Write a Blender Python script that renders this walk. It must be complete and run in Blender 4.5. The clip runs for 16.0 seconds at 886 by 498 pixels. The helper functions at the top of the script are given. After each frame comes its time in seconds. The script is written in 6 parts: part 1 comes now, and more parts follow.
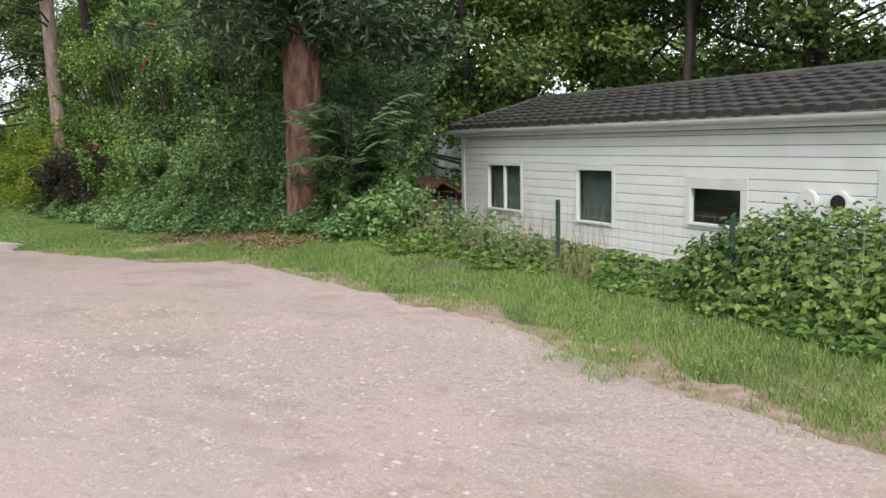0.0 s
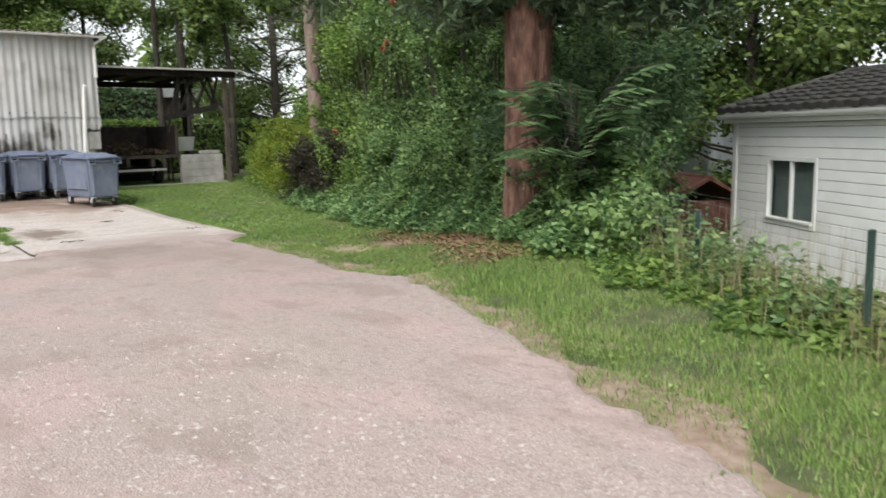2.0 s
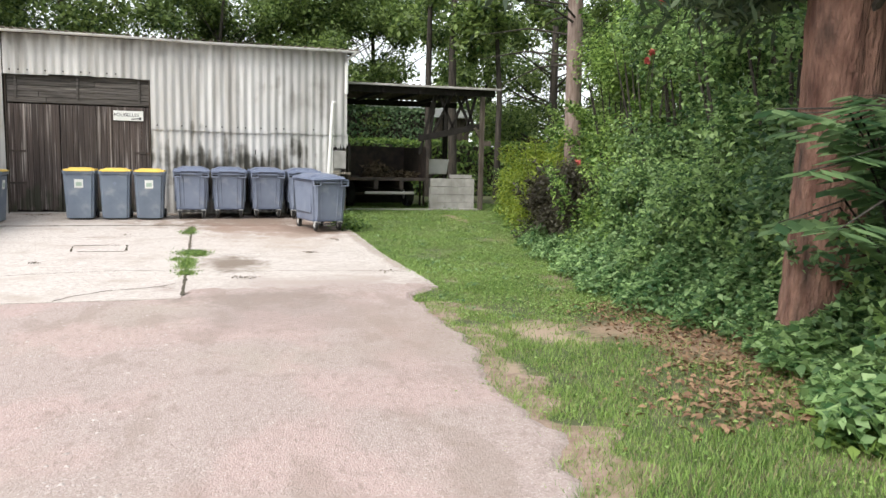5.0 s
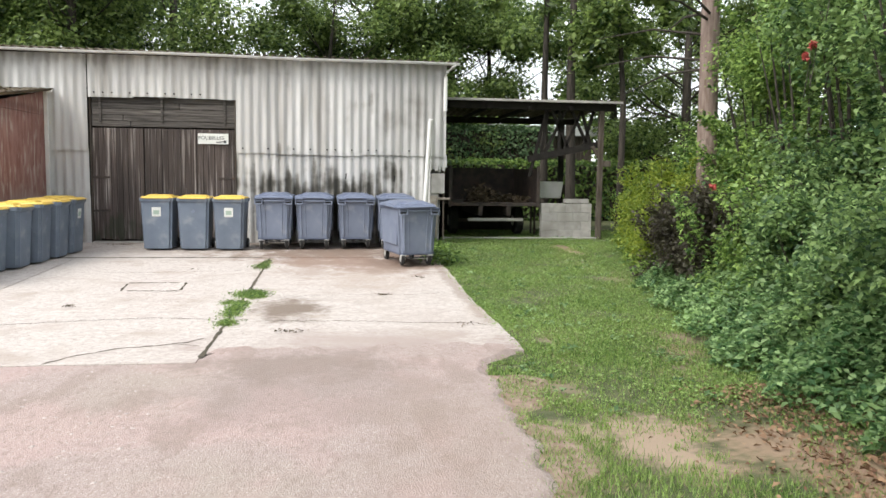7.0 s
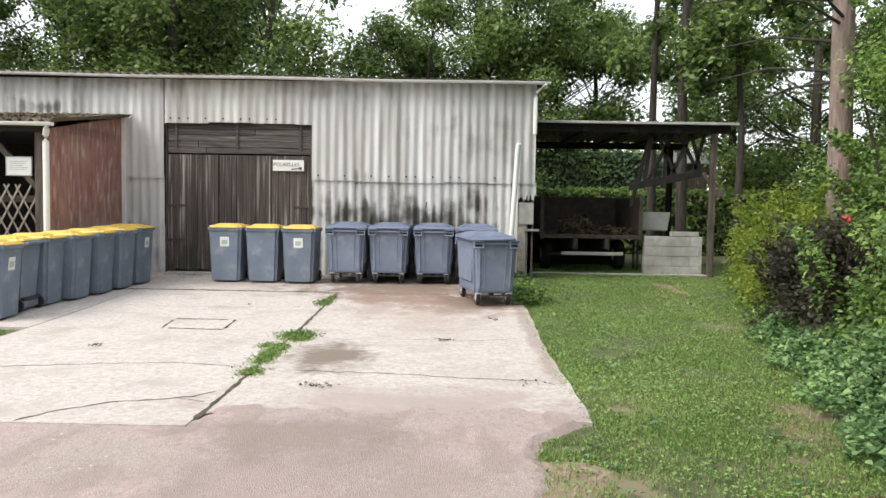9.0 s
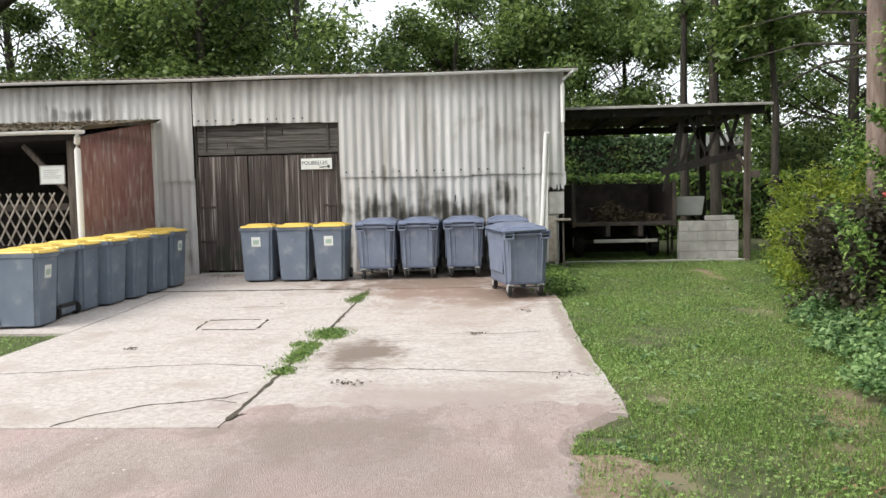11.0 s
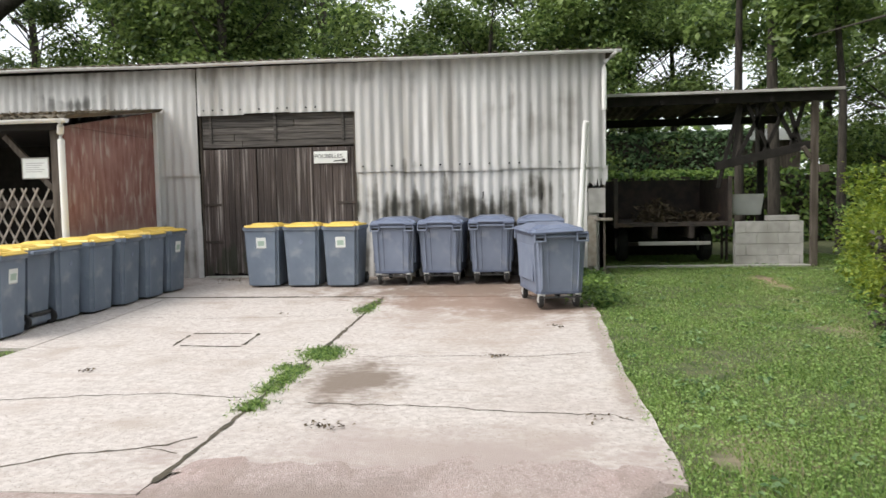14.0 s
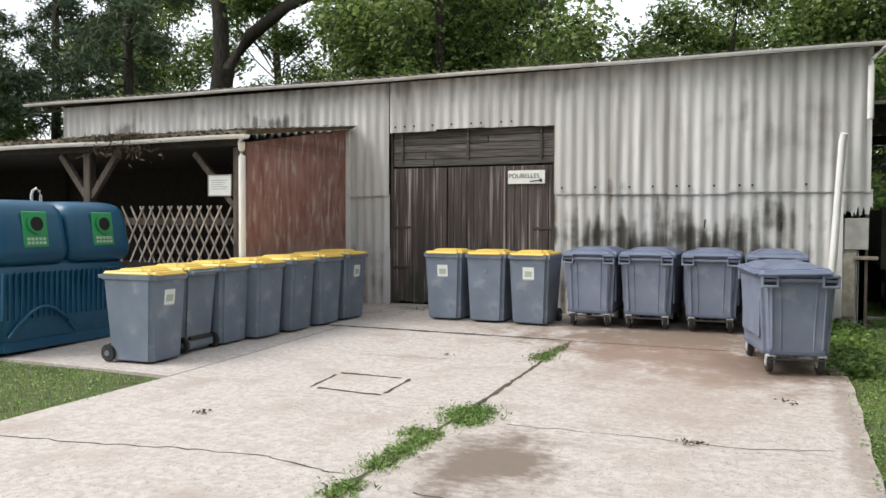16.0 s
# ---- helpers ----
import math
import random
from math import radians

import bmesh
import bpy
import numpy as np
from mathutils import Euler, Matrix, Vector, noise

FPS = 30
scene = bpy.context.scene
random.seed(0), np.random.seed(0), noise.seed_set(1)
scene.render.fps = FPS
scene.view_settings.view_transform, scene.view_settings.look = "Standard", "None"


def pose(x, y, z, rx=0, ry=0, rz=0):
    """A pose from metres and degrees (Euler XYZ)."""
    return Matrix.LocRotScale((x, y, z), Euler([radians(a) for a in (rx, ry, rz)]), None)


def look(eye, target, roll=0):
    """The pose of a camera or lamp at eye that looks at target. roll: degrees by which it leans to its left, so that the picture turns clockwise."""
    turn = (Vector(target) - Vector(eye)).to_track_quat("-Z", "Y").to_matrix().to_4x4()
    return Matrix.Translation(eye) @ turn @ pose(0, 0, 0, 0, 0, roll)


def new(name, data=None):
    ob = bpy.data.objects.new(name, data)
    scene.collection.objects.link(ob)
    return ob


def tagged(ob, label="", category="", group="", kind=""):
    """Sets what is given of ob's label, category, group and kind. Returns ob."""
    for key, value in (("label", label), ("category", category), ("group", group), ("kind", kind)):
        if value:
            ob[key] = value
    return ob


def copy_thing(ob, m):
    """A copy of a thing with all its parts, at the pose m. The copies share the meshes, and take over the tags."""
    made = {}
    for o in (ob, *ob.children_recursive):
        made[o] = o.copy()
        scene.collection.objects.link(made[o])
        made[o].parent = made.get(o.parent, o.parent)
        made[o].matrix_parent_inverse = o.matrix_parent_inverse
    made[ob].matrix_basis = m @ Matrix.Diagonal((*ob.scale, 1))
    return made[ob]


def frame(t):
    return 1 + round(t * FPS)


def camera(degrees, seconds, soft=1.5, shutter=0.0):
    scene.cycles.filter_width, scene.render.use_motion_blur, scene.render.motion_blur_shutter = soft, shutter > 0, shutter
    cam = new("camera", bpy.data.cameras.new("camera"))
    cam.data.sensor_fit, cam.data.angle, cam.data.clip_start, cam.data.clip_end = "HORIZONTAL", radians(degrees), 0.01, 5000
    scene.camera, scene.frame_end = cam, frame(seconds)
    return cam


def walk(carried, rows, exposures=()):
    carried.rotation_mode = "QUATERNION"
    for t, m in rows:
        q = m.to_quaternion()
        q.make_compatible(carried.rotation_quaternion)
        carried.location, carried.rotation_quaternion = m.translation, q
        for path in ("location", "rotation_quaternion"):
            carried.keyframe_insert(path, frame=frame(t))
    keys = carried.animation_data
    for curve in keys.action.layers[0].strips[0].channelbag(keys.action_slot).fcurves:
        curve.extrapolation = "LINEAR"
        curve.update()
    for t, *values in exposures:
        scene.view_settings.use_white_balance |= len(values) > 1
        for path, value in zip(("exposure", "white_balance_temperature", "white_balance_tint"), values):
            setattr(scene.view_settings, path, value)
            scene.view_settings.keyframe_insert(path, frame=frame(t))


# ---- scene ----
cam = camera(59.1, 16.0, shutter=0.2)
METRES, EYE, TILT, LEAN, TURN = 13.0, 1.413, 0.0, 0.0, 31.8
ROWS = [
    (0.0, 0.0, 0.0, 0.0, -0.19, -7.9, 1.39),
    (0.5, 0.014, 0.046, 0.0004, 0.35, -8.01, 1.52),
    (1.0, 0.0172, 0.0913, 0.0, 2.86, -8.03, 1.48),
    (1.5, 0.0251, 0.1317, 0.0007, 3.76, -8.63, 2.08),
    (2.0, 0.023, 0.1732, 0.001, 19.95, -8.48, 1.26),
    (2.5, 0.0222, 0.2138, 0.005, 23.04, -7.43, 0.89),
    (3.0, 0.0204, 0.2563, 0.0073, 28.48, -6.62, 1.08),
    (5.5, -0.0486, 0.4574, 0.0112, 41.96, -6.88, -1.51),
    (6.0, -0.0692, 0.4932, 0.0133, 43.09, -6.86, -1.08),
    (6.5, -0.091, 0.5306, 0.016, 48.67, -6.25, -0.01),
    (7.0, -0.1182, 0.5683, 0.016, 50.8, -5.45, -0.72),
    (7.5, -0.1407, 0.605, 0.0155, 53.36, -4.28, -0.48),
    (8.0, -0.1654, 0.6361, 0.0135, 55.28, -4.28, -0.27),
    (8.5, -0.1779, 0.6614, 0.0145, 57.06, -3.49, -1.04),
    (9.0, -0.1819, 0.6717, 0.0144, 59.15, -3.35, -0.92),
    (11.5, -0.1853, 0.6794, 0.0141, 61.7, -3.88, 1.44),
    (12.0, -0.1851, 0.6796, 0.0143, 62.07, -3.86, 1.59),
    (12.5, -0.1928, 0.6836, 0.0137, 62.62, -3.88, 1.61),
    (13.0, -0.2163, 0.7003, 0.013, 62.76, -3.89, 1.5),
    (13.5, -0.245, 0.7274, 0.0105, 61.13, -4.09, 1.23),
    (14.0, -0.2809, 0.7549, 0.0106, 64.55, -3.86, 1.16),
    (14.5, -0.3124, 0.7821, 0.0109, 69.83, -3.05, -0.1),
    (15.0, -0.3394, 0.8065, 0.0114, 76.57, -2.37, -1.4),
    (15.5, -0.3696, 0.826, 0.0112, 79.25, -1.96, -0.75),
    (16.0, -0.3899, 0.8441, 0.011, 81.74, -1.92, -0.2),
]
walk(cam, [(t, pose(0, 0, EYE, TILT, LEAN, TURN) @ pose(METRES * x, METRES * y, METRES * z, 90 + pitch, roll, yaw)) for t, x, y, z, yaw, pitch, roll in ROWS],
     exposures=((0, -0.12), (1, 0.0), (2, -0.06), (2.5, 0.05), (3, 0.19), (5.5, 0.27), (9, 0.17), (12.5, 0.04), (13.3, 0.08), (14.5, 0.0), (16, -0.08)))

# ---------------------------------------------------------------- light
world = bpy.data.worlds.new("overcast_sky")
scene.world = world
world.use_nodes = True
wn, wl = world.node_tree.nodes, world.node_tree.links
SUN_ELEV, SUN_ROT = 48.0, 150.0
sky = wn.new("ShaderNodeTexSky")
sky.sky_type = "NISHITA"
sky.sun_disc = False
sky.sun_elevation, sky.sun_rotation = radians(SUN_ELEV), radians(SUN_ROT)
sky.air_density, sky.dust_density = 1.0, 4.0
veil = wn.new("ShaderNodeMix")
veil.data_type = "RGBA"
veil.inputs["Factor"].default_value = 0.72
veil.inputs["B"].default_value = (9.6, 9.9, 10.2, 1)
wl.new(sky.outputs["Color"], veil.inputs["A"])
wl.new(veil.outputs["Result"], wn["Background"].inputs["Color"])
wn["Background"].inputs["Strength"].default_value = 0.165

sun = new("sun", bpy.data.lights.new("sun", "SUN"))
sun.data.energy, sun.data.angle, sun.data.color = 3.0, radians(35), (1.0, 0.97, 0.93)
az = radians(SUN_ROT)
sun.matrix_world = look((0, 0, 30), (-30 * math.sin(az) / math.tan(radians(SUN_ELEV)), -30 * math.cos(az) / math.tan(radians(SUN_ELEV)), 0))

# ---------------------------------------------------------------- materials


def mat(name, a, b, scale=6.0, rough=0.8, bump=0.15, fine=60.0, c=None, c_scale=0.7, c_at=0.55, stretch=(1, 1, 1), metal=0.0, spread=0.0, spec=0.5, bdist=0.01):
    """A surface of two mingled colours, a third in large blotches, and fine relief; spread: lightness that differs from piece to piece."""
    m = bpy.data.materials.new(name)
    m.use_nodes = True
    n, l = m.node_tree.nodes, m.node_tree.links
    p = n["Principled BSDF"]
    p.inputs["Roughness"].default_value, p.inputs["Metallic"].default_value = rough, metal
    p.inputs["Specular IOR Level"].default_value = spec
    co = n.new("ShaderNodeTexCoord")
    mp = n.new("ShaderNodeMapping")
    mp.inputs["Scale"].default_value = stretch
    l.new(co.outputs["Object"], mp.inputs["Vector"])

    def noise_at(s, detail=5.0):
        q = n.new("ShaderNodeTexNoise")
        q.inputs["Scale"].default_value, q.inputs["Detail"].default_value = s, detail
        l.new(mp.outputs["Vector"], q.inputs["Vector"])
        return q.outputs["Fac"]

    def mix(fac, x, y, low=0.35, high=0.65):
        r = n.new("ShaderNodeMapRange")
        r.inputs["From Min"].default_value, r.inputs["From Max"].default_value = low, high
        l.new(fac, r.inputs["Value"])
        k = n.new("ShaderNodeMix")
        k.data_type = "RGBA"
        l.new(r.outputs["Result"], k.inputs["Factor"])
        for key, v in (("A", x), ("B", y)):
            if isinstance(v, tuple):
                k.inputs[key].default_value = (*v, 1)
            else:
                l.new(v, k.inputs[key])
        return k.outputs["Result"]

    col = mix(noise_at(scale), a, b)
    if c:
        col = mix(noise_at(c_scale, 6.0), col, c, c_at, c_at + 0.15)
    grain = noise_at(fine, 3.0)
    if spread:
        info = n.new("ShaderNodeObjectInfo")
        hsv = n.new("ShaderNodeHueSaturation")
        r = n.new("ShaderNodeMapRange")
        r.inputs["To Min"].default_value, r.inputs["To Max"].default_value = 1 - spread, 1 + spread
        l.new(info.outputs["Random"], r.inputs["Value"])
        l.new(r.outputs["Result"], hsv.inputs["Value"])
        l.new(col, hsv.inputs["Color"])
        col = hsv.outputs["Color"]
    l.new(col, p.inputs["Base Color"])
    bp = n.new("ShaderNodeBump")
    bp.inputs["Strength"].default_value, bp.inputs["Distance"].default_value = bump, bdist
    l.new(grain, bp.inputs["Height"])
    l.new(bp.outputs["Normal"], p.inputs["Normal"])
    return m


def leaf_mat(name, dark, light, rough=0.5, glow=0.48):
    """Leaves: every leaf its own green, light passing through the blade."""
    m = bpy.data.materials.new(name)
    m.use_nodes = True
    n, l = m.node_tree.nodes, m.node_tree.links
    p = n["Principled BSDF"]
    geo = n.new("ShaderNodeNewGeometry")
    co = n.new("ShaderNodeTexCoord")
    big = n.new("ShaderNodeTexNoise")
    big.inputs["Scale"].default_value = 0.6
    l.new(co.outputs["Object"], big.inputs["Vector"])
    add = n.new("ShaderNodeMath")
    add.operation = "MULTIPLY_ADD"
    l.new(big.outputs["Fac"], add.inputs[0])
    add.inputs[1].default_value = 0.9
    sub = n.new("ShaderNodeMath")
    sub.operation = "MULTIPLY_ADD"
    l.new(geo.outputs["Random Per Island"], sub.inputs[0])
    sub.inputs[1].default_value, sub.inputs[2].default_value = 1.15, -0.52
    l.new(sub.outputs["Value"], add.inputs[2])
    k = n.new("ShaderNodeMix")
    k.data_type = "RGBA"
    k.inputs["A"].default_value, k.inputs["B"].default_value = (*dark, 1), (*light, 1)
    l.new(add.outputs["Value"], k.inputs["Factor"])
    l.new(k.outputs["Result"], p.inputs["Base Color"])
    p.inputs["Roughness"].default_value = rough
    tr = n.new("ShaderNodeBsdfTranslucent")
    l.new(k.outputs["Result"], tr.inputs["Color"])
    ms = n.new("ShaderNodeMixShader")
    ms.inputs["Fac"].default_value = glow
    l.new(p.outputs["BSDF"], ms.inputs[1])
    l.new(tr.outputs["BSDF"], ms.inputs[2])
    l.new(ms.outputs["Shader"], n["Material Output"].inputs["Surface"])
    return m


M_GRAVEL = mat("pinkish_gravel", (0.305, 0.24, 0.22), (0.40, 0.33, 0.305), 55, 0.95, 0.6, 90, (0.34, 0.285, 0.25), 0.45, 0.5, bdist=0.018)
M_STONE = mat("pale_pebble", (0.37, 0.315, 0.29), (0.55, 0.49, 0.46), 30, 0.9, 0.3, 90, spread=0.2)
M_CONCRETE = mat("worn_concrete", (0.42, 0.375, 0.345), (0.54, 0.495, 0.46), 16, 0.85, 0.5, 110, (0.40, 0.345, 0.305), 1.3, 0.54)
M_JOINT = mat("joint_dirt", (0.05, 0.045, 0.03), (0.10, 0.08, 0.055), 9, 1.0, 0.5, 60)
# soil tones darkened to hold the shade between the grass blades
M_SOIL = mat("lawn_soil", (0.055, 0.072, 0.026), (0.105, 0.112, 0.050), 5, 1.0, 0.6, 70, (0.21, 0.16, 0.11), 0.9, 0.61)
M_LITTER = mat("leaf_litter_soil", (0.17, 0.115, 0.07), (0.27, 0.19, 0.12), 9, 1.0, 0.6, 60)
M_EARTH = mat("bare_verge_earth", (0.21, 0.145, 0.105), (0.32, 0.24, 0.19), 14, 1.0, 0.6, 70, (0.19, 0.15, 0.09), 3.0, 0.52)
M_CLAD = mat("white_siding", (0.75, 0.765, 0.755), (0.81, 0.825, 0.815), 3, 0.5, 0.06, 40, (0.68, 0.69, 0.65), 0.9, 0.62, spread=0.03)
M_WHITE = mat("white_pvc", (0.66, 0.67, 0.665), (0.73, 0.74, 0.73), 4, 0.45, 0.05, 40, (0.50, 0.50, 0.45), 1.5, 0.62)
M_PIPE = mat("white_pipe", (0.78, 0.77, 0.74), (0.83, 0.82, 0.79), 4, 0.4, 0.05, 40)
M_TILE = mat("dark_mossy_roof_tile", (0.020, 0.019, 0.018), (0.052, 0.048, 0.044), 7, 0.5, 0.5, 60, (0.060, 0.070, 0.036), 1.6, 0.56, spread=0.14)
# dim green-grey: the panes' reflection is put into this colour
M_GLASS_DARK = mat("green_grey_reflection", (0.09, 0.11, 0.105), (0.15, 0.18, 0.17), 3, 0.9, 0.05, 20)
M_SHEET = mat("weathered_fibre_cement", (0.455, 0.448, 0.432), (0.615, 0.608, 0.59), 2.2, 0.9, 0.25, 70, (0.35, 0.335, 0.31), 0.9, 0.57, (1, 2.6, 0.22), spread=0.07)
M_SHEET_ROOF = mat("mossy_fibre_cement", (0.105, 0.088, 0.062), (0.20, 0.17, 0.125), 4, 0.95, 0.5, 50, (0.085, 0.068, 0.035), 1.6, 0.48)
M_ZINC = mat("grey_gutter", (0.66, 0.66, 0.64), (0.78, 0.78, 0.76), 3, 0.5, 0.1, 40, (0.42, 0.41, 0.37), 1.2, 0.60)
M_PLANK = mat("weathered_brown_plank", (0.046, 0.036, 0.032), (0.092, 0.072, 0.064), 6, 0.85, 0.5, 60, (0.31, 0.28, 0.26), 3.6, 0.545, (8.5, 8.5, 0.2), spread=0.3)
M_TRANSOM = mat("grey_weathered_board", (0.045, 0.040, 0.036), (0.115, 0.105, 0.095), 8, 0.9, 0.5, 60, (0.23, 0.215, 0.19), 2.2, 0.60, (3.5, 0.25, 5.0), spread=0.35)
M_PANEL = mat("flaking_red_brown_panel", (0.235, 0.100, 0.082), (0.36, 0.205, 0.175), 4.5, 0.8, 0.5, 60, (0.46, 0.37, 0.32), 6.5, 0.54, (1.6, 1.6, 0.42))
M_TIMBER = mat("grey_brown_timber", (0.065, 0.050, 0.038), (0.125, 0.104, 0.085), 7, 0.9, 0.5, 70, stretch=(2, 2, 0.3))
# near-black timber: the shade inside the open shelters is put into its colour
M_SHADE_TIMBER = mat("shade_black_timber", (0.012, 0.010, 0.008), (0.024, 0.020, 0.017), 7, 0.9, 0.5, 70)
M_LATTICE = mat("weathered_lattice_wood", (0.26, 0.22, 0.18), (0.38, 0.34, 0.29), 9, 0.85, 0.4, 70, spread=0.15)
M_BLACK = mat("black_rubber", (0.02, 0.02, 0.02), (0.035, 0.035, 0.035), 9, 0.7, 0.1, 60)
M_BIN = mat("scuffed_grey_blue_plastic", (0.142, 0.175, 0.228), (0.178, 0.215, 0.27), 3, 0.5, 0.10, 140, (0.27, 0.30, 0.335), 3.4, 0.58, spread=0.10)
M_BIN4 = mat("faded_grey_plastic", (0.160, 0.188, 0.255), (0.205, 0.238, 0.312), 3, 0.5, 0.10, 140, (0.29, 0.315, 0.36), 2.4, 0.60, spread=0.08)
M_LID4 = mat("slate_blue_lid_plastic", (0.105, 0.128, 0.195), (0.14, 0.168, 0.24), 4, 0.4, 0.06, 90)
M_YELLOW = mat("yellow_plastic", (0.65, 0.44, 0.075), (0.73, 0.52, 0.12), 4, 0.45, 0.06, 70, (0.55, 0.40, 0.12), 2.0, 0.62)
M_STICKER = mat("white_sticker", (0.72, 0.74, 0.70), (0.78, 0.79, 0.76), 9, 0.4, 0.02, 40)
M_GREENPRINT = mat("green_print", (0.36, 0.47, 0.38), (0.46, 0.56, 0.48), 9, 0.4, 0.02, 40)
M_STEEL = mat("galvanised_steel", (0.50, 0.50, 0.49), (0.64, 0.64, 0.62), 12, 0.45, 0.1, 60, metal=0.2)
M_TEAL = mat("teal_blue_fibreglass", (0.006, 0.070, 0.145), (0.010, 0.090, 0.170), 2, 0.38, 0.12, 30, (0.035, 0.13, 0.19), 2.4, 0.62)
M_GREEN = mat("bright_green_plastic", (0.02, 0.26, 0.085), (0.035, 0.32, 0.12), 4, 0.4, 0.03, 60)
M_HOLE = mat("dark_hole", (0.008, 0.008, 0.008), (0.015, 0.015, 0.015), 4, 0.9, 0.03, 60)
M_PRINT = mat("dark_print", (0.05, 0.05, 0.055), (0.09, 0.09, 0.09), 4, 0.7, 0.03, 60)
M_GREYBAR = mat("pale_grey_print", (0.45, 0.44, 0.43), (0.5, 0.49, 0.48), 4, 0.7, 0.03, 60)
M_BLOCK = mat("grey_concrete_block", (0.36, 0.345, 0.32), (0.47, 0.455, 0.43), 6, 0.95, 0.5, 90, (0.29, 0.28, 0.25), 1.5, 0.56, spread=0.08)
M_RUST = mat("rusty_dark_steel", (0.035, 0.028, 0.025), (0.075, 0.055, 0.045), 6, 0.7, 0.3, 60, (0.12, 0.07, 0.045), 2.0, 0.6)
M_BARK_RED = mat("red_brown_bark", (0.115, 0.055, 0.040), (0.30, 0.170, 0.125), 5, 0.95, 1.0, 18, (0.055, 0.034, 0.027), 2.6, 0.55, (2.0, 2.0, 0.55), bdist=0.06)
M_BARK_PINK = mat("pinkish_grey_bark", (0.20, 0.14, 0.115), (0.32, 0.25, 0.215), 6, 0.95, 0.8, 30, (0.13, 0.10, 0.085), 1.3, 0.55, (3, 3, 0.5), bdist=0.03)
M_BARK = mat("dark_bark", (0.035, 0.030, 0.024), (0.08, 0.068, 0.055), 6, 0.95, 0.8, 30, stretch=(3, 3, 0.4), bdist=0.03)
M_POST = mat("dark_green_painted_steel", (0.012, 0.035, 0.028), (0.02, 0.055, 0.045), 9, 0.5, 0.1, 60)
M_RED_ROOF = mat("red_brown_roof", (0.13, 0.05, 0.035), (0.20, 0.09, 0.065), 6, 0.9, 0.4, 40)
M_BLUEWHITE = mat("blue_white_panel", (0.50, 0.56, 0.62), (0.62, 0.67, 0.71), 3, 0.5, 0.05, 40)

L_BUSH = leaf_mat("shrub_leaves", (0.056, 0.132, 0.030), (0.40, 0.56, 0.15))
L_SHADE = leaf_mat("shaded_shrub_leaves", (0.040, 0.100, 0.036), (0.37, 0.53, 0.195))
L_BRIGHT = leaf_mat("yellow_green_leaves", (0.14, 0.22, 0.03), (0.36, 0.42, 0.06))
L_DARK = leaf_mat("dark_shrub_leaves", (0.052, 0.118, 0.052), (0.235, 0.36, 0.16))
L_PURPLE = leaf_mat("dark_purple_leaves", (0.04, 0.032, 0.026), (0.1, 0.095, 0.055))
L_IVY = leaf_mat("ivy_leaves", (0.045, 0.11, 0.028), (0.27, 0.39, 0.095))
L_TREE = leaf_mat("tree_leaves", (0.035, 0.078, 0.022), (0.275, 0.375, 0.105))
L_PINE = leaf_mat("pine_needles", (0.030, 0.060, 0.032), (0.12, 0.175, 0.080), 0.6, 0.15)
L_GRASS = leaf_mat("grass_blades", (0.088, 0.172, 0.037), (0.335, 0.475, 0.128), 0.55, 0.36)
L_CLOVER = leaf_mat("clover_leaves", (0.145, 0.255, 0.055), (0.325, 0.465, 0.145), 0.55, 0.32)
L_WEED = leaf_mat("pale_weed_leaves", (0.065, 0.15, 0.052), (0.33, 0.47, 0.21))
L_WASTE = leaf_mat("rotting_cuttings", (0.05, 0.038, 0.024), (0.17, 0.13, 0.08), 0.9, 0.1)
L_STRAW = leaf_mat("dry_stalks", (0.20, 0.16, 0.08), (0.36, 0.31, 0.18), 0.8, 0.2)
L_LITTER = leaf_mat("fallen_leaves", (0.16, 0.085, 0.05), (0.34, 0.22, 0.13), 0.9, 0.1)
L_NETTLE = leaf_mat("nettle_leaves", (0.058, 0.142, 0.050), (0.385, 0.56, 0.235))
L_RED = leaf_mat("red_flowers", (0.36, 0.05, 0.045), (0.50, 0.12, 0.10), 0.6, 0.2)



def tint(m, build):
    """Lays masked colours over a material: build(nodes, links, coords) gives (mask socket, colour) pairs."""
    n, l = m.node_tree.nodes, m.node_tree.links
    p = n["Principled BSDF"]
    col = p.inputs["Base Color"].links[0].from_socket
    co = n.new("ShaderNodeTexCoord")
    for mask, colour in build(n, l, co.outputs["Object"]):
        k = n.new("ShaderNodeMix")
        k.data_type = "RGBA"
        l.new(mask, k.inputs["Factor"])
        l.new(col, k.inputs["A"])
        k.inputs["B"].default_value = (*colour, 1)
        col = k.outputs["Result"]
    l.new(col, p.inputs["Base Color"])


def calc(n, l, op, *args):
    q = n.new("ShaderNodeMath")
    q.operation = op
    for i, v in enumerate(args):
        if isinstance(v, (int, float)):
            q.inputs[i].default_value = v
        else:
            l.new(v, q.inputs[i])
    return q.outputs["Value"]


def ramp(n, l, v, lo, hi, top=1.0):
    r = n.new("ShaderNodeMapRange")
    r.interpolation_type = "SMOOTHSTEP"
    r.inputs["From Min"].default_value, r.inputs["From Max"].default_value, r.inputs["To Max"].default_value = lo, hi, top
    l.new(v, r.inputs["Value"])
    return r.outputs["Result"]


def cloud(n, l, co, scale, stretch=(1, 1, 1), detail=6.0):
    mp = n.new("ShaderNodeMapping")
    mp.inputs["Scale"].default_value = stretch
    l.new(co, mp.inputs["Vector"])
    q = n.new("ShaderNodeTexNoise")
    q.inputs["Scale"].default_value, q.inputs["Detail"].default_value = scale, detail
    l.new(mp.outputs["Vector"], q.inputs["Vector"])
    return q.outputs["Fac"]


